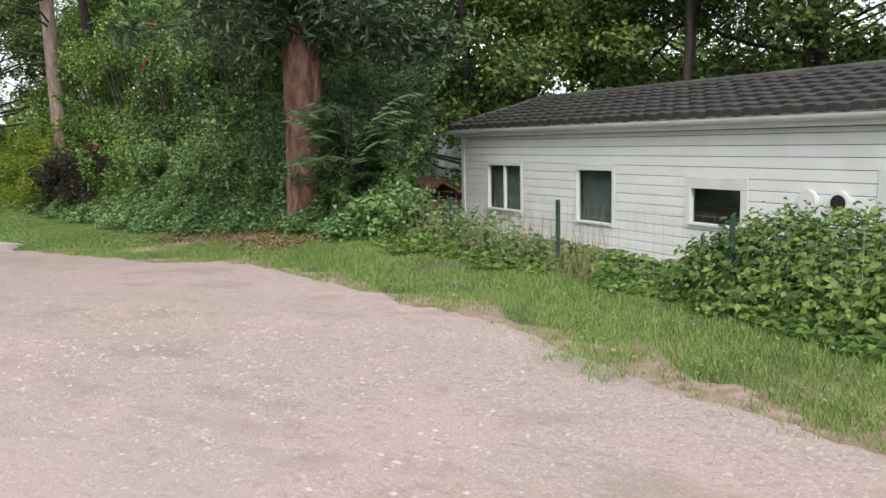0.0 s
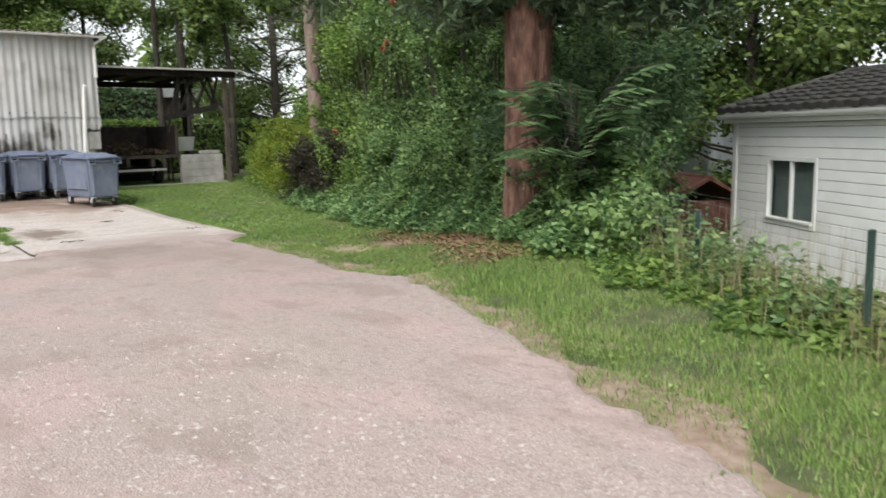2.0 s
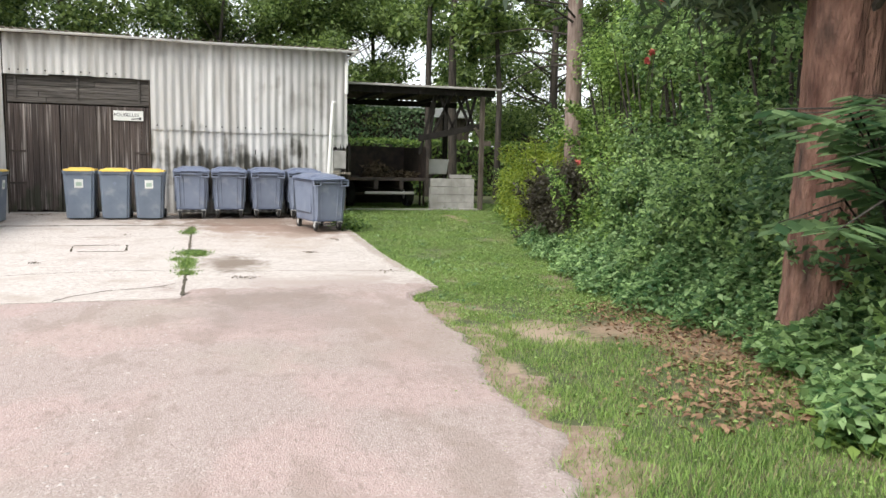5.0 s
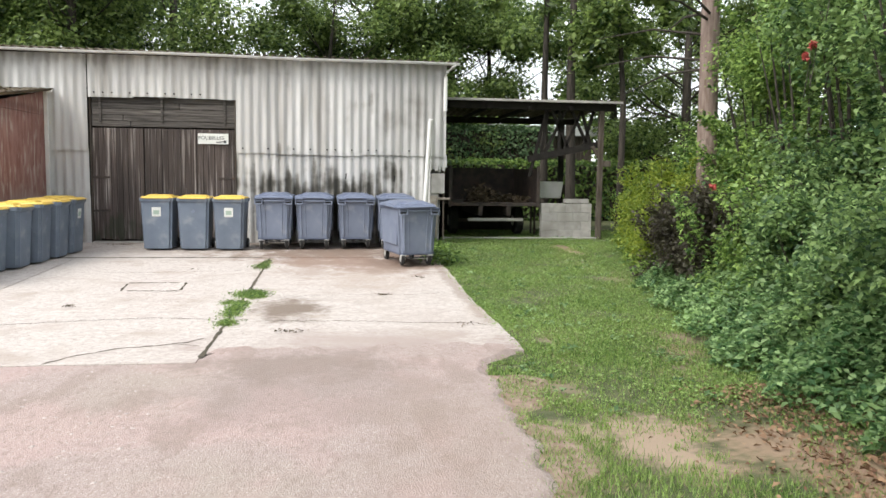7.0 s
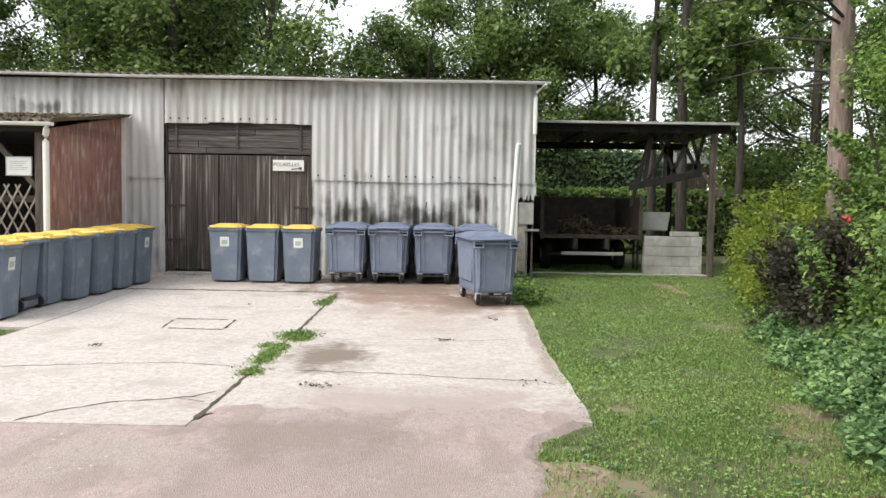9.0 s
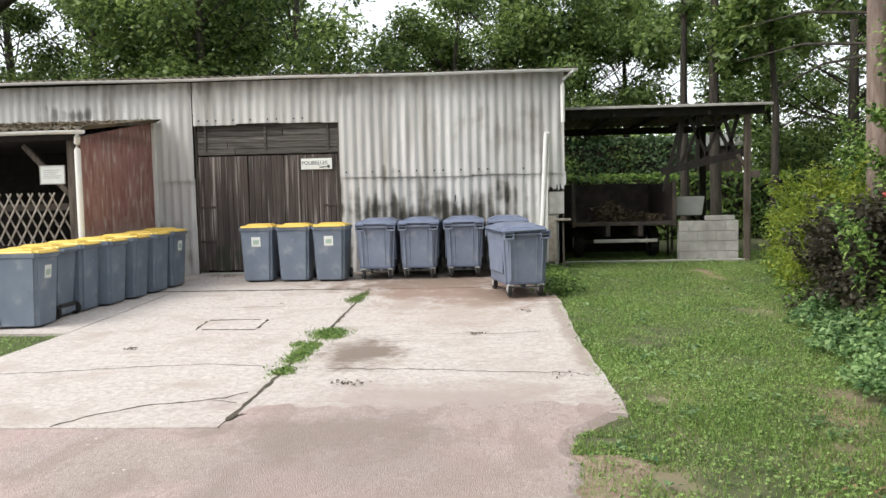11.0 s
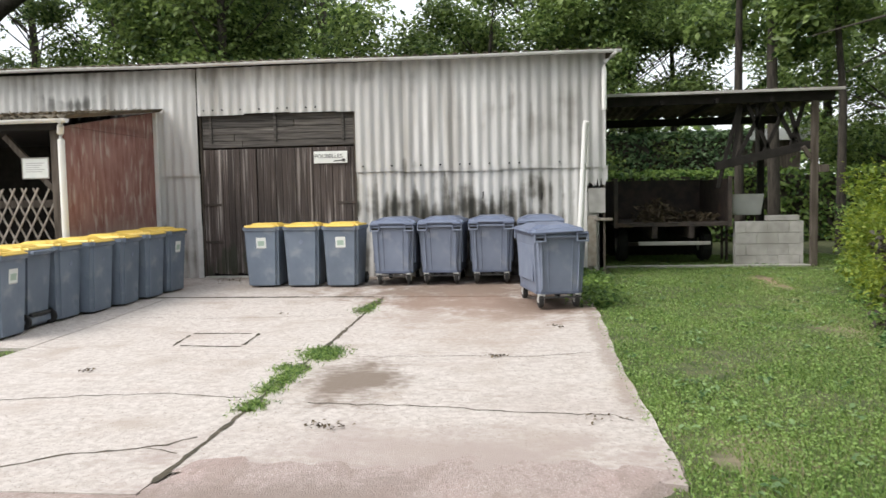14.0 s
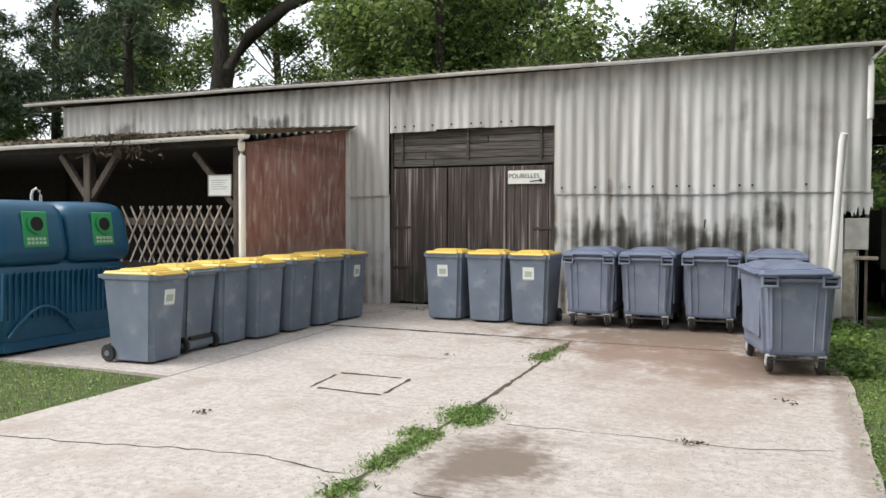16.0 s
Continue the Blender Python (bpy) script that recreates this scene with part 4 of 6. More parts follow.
    for q in b.children_recursive:
        q.data.transform(wide)
    return b


proto = big_bin()
for i, (x, y, turn) in enumerate([(-21.62, 4.14, 90), (-21.66, 4.94, 89), (-21.70, 5.76, 91), (-21.62, 6.58, 90), (-19.36, 6.68, 103)]):
    m = pose(x, y, GZ(x, y), 0, 0, turn)
    if i == 0:
        proto.matrix_basis = m
    else:
        last = copy_thing(proto, m)
part("sticker", box(-0.03, 0.03, -0.004, 0.0, -0.11, 0.11, pose(0, 0, 0, 0, 0, 90) @ pose(0.35, -0.362, 0.62, 3, 0, 0), 0), M_STICKER, last, "small white sticker")
part("tag", box(0.06, 0.13, -0.672, -0.655, 1.025, 1.05, None, 0.004), M_YELLOW, last, "small yellow tag on the lid")
for q in last.children:
    if q.name.startswith("lid"):
        q.matrix_basis = pose(-0.012, -0.01, 0.012, 0.9, -1.6, -1.2)

# ---------------------------------------------------------------- bottle bank
bank = thing("bottle_bank", -17.42, -2.40, GZ(-17.1, -1.9), 180, label="teal-blue bottle bank with two green round-holed ports", category="bottle bank")
part("base", taper(2.0, 1.14, 2.0, 1.14, 0.03, 0.16, 1, 0.08), M_TEAL, bank)


def shell(rings, corner):
    """A moulded hull: rounded oblongs of (height, width, depth) joined one above the other."""
    bm = bmesh.new()
    n = 7
    loops = []
    for z, w, d in rings:
        r = min(corner, w * 0.3, d * 0.3)
        loop = []
        for q, (sx, sy) in enumerate(((1, 1), (-1, 1), (-1, -1), (1, -1))):
            for k in range(n):
                a = math.pi / 2 * (q + k / (n - 1))
                loop.append(bm.verts.new((sx * (w / 2 - r) + r * math.cos(a), sy * (d / 2 - r) + r * math.sin(a), z)))
        loops.append(loop)
    m = len(loops[0])
    for lo, hi in zip(loops[:-1], loops[1:]):
        for k in range(m):
            bm.faces.new((lo[k], lo[(k + 1) % m], hi[(k + 1) % m], hi[k]))
    bm.faces.new(loops[0][::-1])
    bm.faces.new(loops[-1])
    return bm


body = part("lower_shell", shell(((0.14, 1.96, 1.10), (0.17, 1.99, 1.13), (0.6, 2.01, 1.16), (0.96, 2.02, 1.14), (1.06, 1.98, 1.08), (1.12, 1.95, 1.02)), 0.15), M_TEAL, bank, "", True)
for k in range(24):
    part("rib", box(-0.96 + k * 0.082, -0.93 + k * 0.082, -0.592, -0.55, 0.45, 1.02, pose(0, 0.012, 0, 2.4, 0, 0), 0.006), M_TEAL, body)
arch = [(-0.75 + 0.06 * k, -0.60 - 0.02 * math.sin(math.pi * k / 16), 0.22 + 0.34 * math.sin(math.pi * k / 16)) for k in range(17)]
tube("arch_rib", [(x - 0.135, y, z) for x, y, z in arch], 0.022, M_TEAL, body, 8)
for s in (-1, 1):
    head = part("upper_shell", shell(((1.09, 1.00, 1.14), (1.14, 1.03, 1.23), (1.20, 1.045, 1.29), (1.28, 1.05, 1.30), (1.50, 1.04, 1.225), (1.68, 1.02, 1.15), (1.76, 0.99, 1.10), (1.82, 0.93, 1.01), (1.86, 0.82, 0.88), (1.88, 0.66, 0.7)), 0.17), M_TEAL, bank, "", True)
    head.location.x = s * 0.52
    tilt = pose(0, -0.604, 1.50, -7.3, 0, 0)
    port = part("port_plate", box(-0.175, 0.175, -0.025, 0.0, -0.21, 0.24, tilt, 0.012), M_GREEN, head, "bright green port plate")
    part("hole_rim", disc(0.125, 0.05, tilt @ pose(0, -0.03, 0.08, 90, 0, 0), 28), M_GREEN, port)
    part("hole", disc(0.098, 0.05, tilt @ pose(0, -0.036, 0.08, 90, 0, 0), 28), M_HOLE, port)
    for k in range(2):
        for j in range(5):
            part("print_bar", box(-0.13 + 0.055 * j, -0.09 + 0.055 * j, -0.029, -0.024, -0.12 - 0.05 * k, -0.085 - 0.05 * k, tilt, 0), M_GREENPRINT, port)
tube("lifting_ring", [(-0.07, 0, 1.80), (-0.07, 0, 1.96), (-0.05, 0, 2.02), (0.0, 0, 2.05), (0.05, 0, 2.02), (0.07, 0, 1.96), (0.07, 0, 1.80)], 0.018, M_STEEL, bank, 10)

# ---------------------------------------------------------------- open shed beside the barn
shed = thing("pole_shed", -23.9, 0, 0, label="open timber pole shed with corrugated lean-to roof", category="shed")
sloped_roof("roof", 0.35, 3.42, -3.6, 3.30, 7.80, 12.25, shed, M_SHEET_ROOF)
# beams, rafters and truss take a near-black colour for the under-roof shade
part("roof_beam", box(0.05, 0.17, 7.8, 12.1, 3.20, 3.37), M_SHADE_TIMBER, shed)
part("roof_beam", box(-3.4, -3.28, 7.8, 12.1, 3.08, 3.25), M_SHADE_TIMBER, shed)
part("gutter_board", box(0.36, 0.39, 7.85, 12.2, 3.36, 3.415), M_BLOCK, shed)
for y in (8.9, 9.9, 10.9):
    part("rafter", box(-3.5, 0.3, y, y + 0.07, 3.19, 3.28), M_SHADE_TIMBER, shed)
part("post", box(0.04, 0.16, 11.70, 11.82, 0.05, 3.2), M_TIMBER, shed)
part("post", box(-3.42, -3.28, 11.68, 11.82, 0.05, 3.1), M_SHADE_TIMBER, shed)
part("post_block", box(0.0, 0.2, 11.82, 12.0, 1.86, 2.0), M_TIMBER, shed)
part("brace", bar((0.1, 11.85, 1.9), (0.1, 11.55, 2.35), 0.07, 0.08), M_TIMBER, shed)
part("lower_chord", bar((-0.02, 9.98, 2.02), (-0.02, 11.85, 2.42), 0.10, 0.16), M_SHADE_TIMBER, shed)
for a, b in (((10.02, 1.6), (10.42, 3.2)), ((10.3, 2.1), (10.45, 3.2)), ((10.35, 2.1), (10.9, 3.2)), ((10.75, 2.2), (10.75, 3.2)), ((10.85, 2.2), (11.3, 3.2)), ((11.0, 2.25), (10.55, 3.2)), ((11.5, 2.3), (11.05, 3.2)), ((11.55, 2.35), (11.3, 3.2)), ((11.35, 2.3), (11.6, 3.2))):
    part("web_bar", bar((-0.02, a[0], a[1]), (-0.02, b[0], b[1]), 0.06, 0.07), M_SHADE_TIMBER, shed)
# added dark sheet stands in for the black shade under the trailer
part("back_board", box(-2.9, -2.85, 7.8, 10.35, 0.0, 1.3), M_SHADE_TIMBER, shed)
part("floor_sill", box(0.0, 0.16, 7.8, 11.7, -0.02, 0.12), M_BLOCK, shed)

trailer = thing("tipper_trailer", -24.0, 9.18, 0.09, label="dark rusty box trailer heaped with garden waste", category="trailer")
part("load_floor", box(-2.6, 0.0, -1.08, 1.08, 0.80, 0.86), M_RUST, trailer)
for y in (-1.1, 1.06):
    part("side_board", box(-2.6, 0.0, y, y + 0.05, 0.80, 1.70), M_RUST, trailer)
part("head_board", box(-2.65, -2.6, -1.1, 1.1, 0.80, 1.72), M_RUST, trailer)
for y in (-1.13, 1.04):
    part("corner_post", box(0.0, 0.07, y, y + 0.08, 0.76, 1.74), M_STEEL if y > 9 else M_RUST, trailer)
part("tail_rail", box(0.0, 0.05, -1.1, 1.1, 0.78, 0.85), M_RUST, trailer)
part("chassis_beam", box(-2.6, 0.1, -0.4, -0.3, 0.55, 0.8), M_RUST, trailer)
part("chassis_beam", box(-2.6, 0.1, 0.3, 0.4, 0.55, 0.8), M_RUST, trailer)
part("bumper", box(0.08, 0.14, -0.66, 0.70, 0.42, 0.49), M_BLOCK, trailer, "pale galvanised bumper bar")
for s in (-1, 1):
    w = part("wheel", disc(0.36, 0.22, Matrix.Translation((-1.2, s * 0.85, 0.36)) @ pose(0, 0, 0, 90, 0, 0)), M_BLACK, trailer)
    part("rim", disc(0.19, 0.24, Matrix.Translation((-1.2, s * 0.85, 0.36)) @ pose(0, 0, 0, 90, 0, 0)), M_STEEL, w)
part("axle", bar((-1.2, -0.85, 0.36), (-1.2, 0.85, 0.36), 0.08, 0.08), M_RUST, trailer)
rng = np.random.default_rng(12)
pts = np.concatenate([clump_points((-24.5, 8.95, 1.02), (0.45, 0.45, 0.34), 1500, rng, 0.1), clump_points((-24.5, 9.75, 0.98), (0.35, 0.42, 0.18), 900, rng, 0.1)])
pts[:, 2] = np.maximum(pts[:, 2], 0.96)
tagged(quads("garden_waste", leaves(pts, 0.05, rng, 0.3, 2.6), L_WASTE), "heap of dry twigs and cuttings in the trailer", "garden waste", kind="stuff")

blockwall = thing("block_wall", -24.0, 0, 0.07, label="low wall of pale grey concrete blocks in the shed", category="wall")
for r in range(4):
    y = 10.36 - (0.2 if r % 2 else 0)
    while y < 11.6:
        a, b = max(y, 10.36), min(y + 0.4, 11.63)
        if b - a > 0.05:
            part("block", box(-0.12, 0.06, a, b - 0.003, 0.22 * r, 0.22 * r + 0.214, None, 0.004), M_BLOCK, blockwall)
        y += 0.4
part("cap_block", box(-0.12, 0.06, 10.95, 11.55, 0.885, 0.985), M_BLOCK, blockwall)
crate = thing("metal_crate", -25.2, 10.75, 0.09, label="pale grey metal box on legs behind the block wall", category="crate")
part("tub", taper(0.5, 0.75, 0.6, 0.85, 0.95, 1.38, 1, 0.03), M_ZINC, crate)
for sx in (-0.2, 0.2):
    for sy in (-0.3, 0.3):
        part("leg", bar((sx, sy, 0.0), (sx, sy, 0.95), 0.05, 0.05), M_RUST, crate)


# ---------------------------------------------------------------- mobile home behind the fence
house = thing("mobile_home", -6.65, 11.46, 0, -30, label="white clapboard mobile home with dark mossy tiled roof", category="mobile home")
HL, HW, ZB, ZE = 10.5, 3.3, -0.78, 1.46
OPEN = [(0.76, 1.77, 0.255, 1.06), (3.03, 3.83, 0.255, 1.06), (5.02, 5.89, 0.37, 0.945), (7.28, 8.3, -0.665, 1.06)]
LIGHTS = [(0.81, 1.72, 0.34, 1.01), (3.08, 3.78, 0.31, 0.98), (5.11, 5.80, 0.44, 0.82), (7.38, 8.2, -0.6, 0.97)]
part("core_wall", box(0.0, HL, 0.30, HW, ZB, ZE), M_GLASS_DARK, house)
clad = thing("front_cladding", 0, 0, 0)
clad.parent = house
z, k = ZB, 0
while z < ZE - 0.02:
    z1 = min(z + 0.115, ZE)
    cuts = sorted((a, b) for a, b, lo, hi in OPEN if lo < z + 0.06 < hi)
    x = 0.06
    for a, b in cuts + [(HL, HL)]:
        if a - x > 0.03:
            bm = box(x, a, -0.015, 0.05, z, z1 - 0.006, None, 0.005)
            part("siding_board", bm, M_CLAD, clad)
        x = b
    z, k = z1, k + 1
for z in np.arange(ZB, ZE - 0.05, 0.115):
    part("siding_board", box(-0.02, 0.03, 0.05, HW, float(z), float(z) + 0.111, None, 0.004), M_CLAD, clad)
part("corner_trim", box(-0.035, 0.06, -0.035, 0.05, ZB, ZE), M_ZINC, house)


def house_window(k, mullion, label):
    (a, b, lo, hi), (p, q, u, v) = OPEN[k], LIGHTS[k]
    w = thing("window", 0, 0, 0, label=label)
    w.parent = house
    for r in ((a, b, v, hi), (a, b, lo, u), (a, p, u, v), (q, b, u, v)):
        part("window_frame", box(r[0], r[1], -0.028, 0.04, r[2], r[3], None, 0.004), M_WHITE, w)
    part("window_sill", box(p - 0.02, q + 0.02, -0.05, -0.028, u - 0.03, u, None, 0.004), M_WHITE, w)
    m = (p + q) / 2
    if mullion:
        part("mullion", box(m - 0.018, m + 0.018, -0.02, 0.03, u, v, None, 0.004), M_WHITE, w)
    for e, f in ([(p, m), (m, q)] if mullion else [(p, q)]):
        part("pane", box(e, f, 0.012, 0.018, u, v, None, 0), M_PANE, w).visible_shadow = False
    # curtain sheet tinted as the pane's reflection; window 2 near-black for its unlit room
    part("curtain", box(p, q, 0.08, 0.09, u, v, None, 0), M_HOLE if k == 2 else M_GLASS_DARK, w)


def glass(name):
    m = bpy.data.materials.new(name)
    m.use_nodes = True
    p = m.node_tree.nodes["Principled BSDF"]
    p.inputs["Base Color"].default_value = (0.75, 0.82, 0.80, 1)
    p.inputs["Roughness"].default_value = 0.03
    p.inputs["Transmission Weight"].default_value = 1.0
    return m


M_PANE = glass("window_glass")
house_window(0, True, "two-light window with white frame and curtain")
house_window(1, False, "single upright window with white frame")
house_window(2, False, "low wide dark window with white frame")
house_window(3, False, "tall pale blue glazed door with white frame")
for x in (6.60, 6.93):
    v = part("vent_ring", disc(0.108, 0.05, pose(x, -0.03, 0.76, 90, 0, 0), 28), M_WHITE, house)
    if x > 6.7:
        part("vent_hole", disc(0.086, 0.055, pose(x, -0.032, 0.76, 90, 0, 0), 28), M_HOLE, v)
gut = gutter("gutter", 0, HL + 0.4, 0, 0, 0.06, M_WHITE, house)
gut.matrix_basis = pose(-0.18, -0.15, 1.57, 0, 0, -90)
part("fascia", box(-0.15, HL + 0.15, -0.11, -0.07, 1.46, 1.60), M_WHITE, house)
part("soffit", box(-0.15, HL + 0.15, -0.10, HW + 0.1, 1.46, 1.475), M_WHITE, house)
roof = thing("roof", 0, 0, 0)
roof.parent = house
NC, RIDGE_Y, RIDGE_Z = 8, HW / 2, 2.07
EZ = 1.60


def tile_row(i, back):
    """One course of wavy tiles with its lower edge standing proud."""
    t0, t1 = i / NC, (i + 1.15) / NC
    n = int((HL + 0.5) / 0.045)
    v, f = [], []
    hip0 = 0.10
    for j in range(n + 1):
        for t, lift in ((t0, 0.0), (t0, 0.07), (t1, 0.008)):
            x0 = -0.22 + hip0 * min(t, 1)
            x = x0 + (HL + 0.22 - x0) * j / n
            y = -0.17 + (RIDGE_Y + 0.17) * t
            w = 0.011 * math.sin(2 * math.pi * x / 0.22)
            v.append((x, HW - y if back else y, EZ + (RIDGE_Z - EZ) * t + lift + w))
    for j in range(n):
        for k in (0, 1):
            a = j * 3 + k
            q = (a, a + 3, a + 4, a + 1)
            f.append(q[::-1] if back else q)
    return flat_mesh("tile_row", v, f, M_TILE, roof)


def tile_mesh(w):
    """One tile: a shallow arch with a thick lower edge."""
    run, rise = (RIDGE_Y + 0.17) / NC, (RIDGE_Z - EZ) / NC
    v, f = [], []
    n = 6
    for j in range(n + 1):
        x = w * j / n
        wave = 0.009 * math.sin(math.pi * 2 * j / n)
        for t, lift in ((0.0, -0.01), (0.0, 0.058), (0.10, 0.072), (1.18, 0.004)):
            v.append((x, run * t, rise * t + lift + wave))
    for j in range(n):
        for k in (0, 1, 2):
            q = j * 4 + k
            f.append((q, q + 4, q + 5, q + 1))
    f += [(0, 1, 2, 3), (n * 4, n * 4 + 3, n * 4 + 2, n * 4 + 1)]
    me = bpy.data.meshes.new("tile")
    me.from_pydata(v, [], f)
    me.materials.append(M_TILE)
    return me


TW = 0.236
one = tile_mesh(TW - 0.004)
for i in range(NC):
    tile_row(i, True)
    t = i / NC
    x0 = -0.22 + 0.10 * t
    for j in range(36):
        x = x0 + TW * j
        if x > HL - 0.05:
            continue
        o = new("tile", one)
        o.parent = roof
        o.matrix_basis = pose(x, -0.17 + (RIDGE_Y + 0.17) * t, EZ + (RIDGE_Z - EZ) * t + 0.004 * math.sin(j * 2.7 + i), 0.4 * math.sin(j * 5 + i), 0, 0)
part("roof_deck", box(-0.12, HL + 0.1, -0.12, RIDGE_Y, -0.02, 0.0, pose(0, 0, EZ - 0.0, math.degrees(math.atan2(RIDGE_Z - EZ, RIDGE_Y + 0.17)), 0, 0), 0), M_TILE, roof)
part("tile_rest", box(8.3, HL + 0.2, -0.17, RIDGE_Y + 0.1, 0.0, 0.03, pose(0, 0, EZ, math.degrees(math.atan2(RIDGE_Z - EZ, RIDGE_Y + 0.17)), 0, 0), 0), M_TILE, roof)
flat_mesh("gable_end", [(-0.22, -0.17, EZ + 0.02), (-0.22, HW + 0.17, EZ + 0.02), (-0.12, RIDGE_Y, RIDGE_Z)], [(0, 2, 1)], M_WHITE, roof)
tube("ridge_cap", [(-0.14, RIDGE_Y, RIDGE_Z + 0.02), (HL + 0.2, RIDGE_Y, RIDGE_Z + 0.02)], 0.07, M_TILE, roof, 10)
tube("verge_cap", [(-0.2, -0.15, EZ + 0.03), (-0.12, RIDGE_Y, RIDGE_Z + 0.03)], 0.05, M_TILE, roof, 8)

# small red-roofed hutch and pale sheeting beyond the corner of the home
hut = thing("garden_hutch", -8.9, 13.6, -0.72, -30, label="small red-brown roofed garden hutch behind the bushes", category="hutch")
part("wall", box(-0.7, 0.7, -0.5, 0.5, 0.0, 0.95), M_RED_ROOF, hut)
bm = bmesh.new()
add_box(bm, -0.9, 0.9, -0.8, 0.05, -0.02, 0.03, pose(0, 0, 1.32, 0, 0, 0) @ pose(0, 0, 0, 28, 0, 0))
part("roof_slope", bm, M_RED_ROOF, hut)
bm = bmesh.new()
add_box(bm, -0.9, 0.9, -0.05, 0.8, -0.02, 0.03, pose(0, 0, 1.32, 0, 0, 0) @ pose(0, 0, 0, -28, 0, 0))
part("roof_slope", bm, M_RED_ROOF, hut)
van = thing("caravan", -10.2, 19.5, -0.75, -30, label="pale blue-white caravan standing behind the shrubs", category="caravan")
part("body", taper(2.1, 5.0, 2.0, 4.6, 0.35, 2.3, 1, 0.2), M_BLUEWHITE, van)
part("window", box(-1.06, -1.0, -1.0, 0.6, 1.2, 1.8), M_GLASS_DARK, van)
for s in (-1, 1):
    part("wheel", disc(0.32, 0.18, Matrix.Translation((s * 0.95, 0.2, 0.32)) @ SIDE), M_BLACK, van)

# ---------------------------------------------------------------- wire fence
fence = thing("wire_fence", 0, 0, 0, label="green steel post and wire mesh garden fence", category="fence")
FP = [(0.62, 4.38), (-1.07, 5.35), (-2.72, 6.30), (-4.40, 7.27), (-6.1, 8.25)]
for x, y in FP:
    z = float(ground_z(x, y))
    part("post", box(x - 0.017, x + 0.017, y - 0.017, y + 0.017, z - 0.1, 0.88 if x > -3 else 0.80), M_POST, fence)
wires = []
for (ax, ay), (bx, by) in zip(FP[:-1], FP[1:]):
    za, zb = float(ground_z(ax, ay)), float(ground_z(bx, by))
    for h in np.arange(0.04, 0.60, 0.09):
        wires.append(([(ax, ay, za + h), ((ax + bx) / 2, (ay + by) / 2, (za + zb) / 2 + h - 0.012), (bx, by, zb + h)], [0.0008] * 3))
    for t in np.arange(0.03, 1, 0.05):
        x, y = ax + (bx - ax) * t, ay + (by - ay) * t
        z = float(ground_z(x, y))
        wires.append(([(x, y, z), (x, y, z + 0.60)], [0.0007] * 2))
tagged(tubes("wire_mesh", wires, M_BLOCK, fence, 4), kind="stuff")

# ---------------------------------------------------------------- shrubs and climbers


def shrub(name, x, y, r, h, material, size, n, seed, label, category="shrub", base=None, stems=7, group="", lumps=14):
    """A shrub: stems from the root and lumps of leaves, ragged outside."""
    rng = np.random.default_rng(seed)
    z0 = float(ground_z(x, y)) if base is None else base
    e = thing(name, x, y, z0, 0, label, category, group)
    ways = []
    for k in range(stems):
        a = rng.uniform(0, 6.28)
        q = rng.uniform(0.2, 0.75) * r
        ways.append(([(0.1 * math.cos(a), 0.1 * math.sin(a), -0.05), (q * 0.5 * math.cos(a), q * 0.5 * math.sin(a), h * 0.45), (q * math.cos(a), q * math.sin(a), h * rng.uniform(0.75, 1.02))], [0.012 + 0.006 * h, 0.008 + 0.004 * h, 0.003]))
    tubes("branchwork", ways, M_BARK, e, 5)
    pts, outs = [], []
    for k in range(lumps):
        a, q = rng.uniform(0, 6.28), math.sqrt(rng.uniform(0, 1)) * 0.78
        t = rng.uniform(0.08, 0.92)
        wide = (1 - 0.45 * abs(t - 0.4))
        c = np.array((q * r * math.cos(a) * wide, q * r * math.sin(a) * wide, h * t))
        lr = r * rng.uniform(0.28, 0.48)
        p = clump_points(c, (lr, lr, lr * rng.uniform(0.7, 1.2)), n // lumps, rng, 0.35)
        pts.append(p)
        o = p - c
        outs.append(o / (np.linalg.norm(o, axis=1, keepdims=True) + 1e-6) * 0.5)
    for k in range(12):
        a = rng.uniform(0, 6.28)
        s = np.array((0.7 * r * math.cos(a), 0.7 * r * math.sin(a), h * rng.uniform(0.35, 0.9)))
        d = np.array((math.cos(a) * rng.uniform(0.2, 1), math.sin(a) * rng.uniform(0.2, 1), rng.uniform(0.2, 1.2)))
        q = s + d / np.linalg.norm(d) * rng.uniform(0, 0.55 * min(r, 1.2), (n // 110, 1)) + rng.normal(0, 0.045, (n // 110, 3))
        pts.append(q)
        outs.append(np.zeros_like(q))
    pts, outs = np.concatenate(pts), np.concatenate(outs)
    pts[:, 2] = np.abs(pts[:, 2] - 0.02) + 0.02
    quads("foliage", leaves(pts, size, rng, 0.45, 1.5, 0.45, outs), material, e)
    return e


FRONT = [(-23.2, 13.0), (-21.2, 12.3), (-19.6, 11.7), (-18.2, 11.3), (-16.9, 11.0), (-15.5, 10.75), (-14.2, 10.45), (-12.9, 10.5), (-11.6, 10.25), (-10.5, 10.1), (-9.4, 9.9), (-8.4, 9.75), (-7.0, 9.15), (-6.2, 8.35), (-5.6, 7.9)]
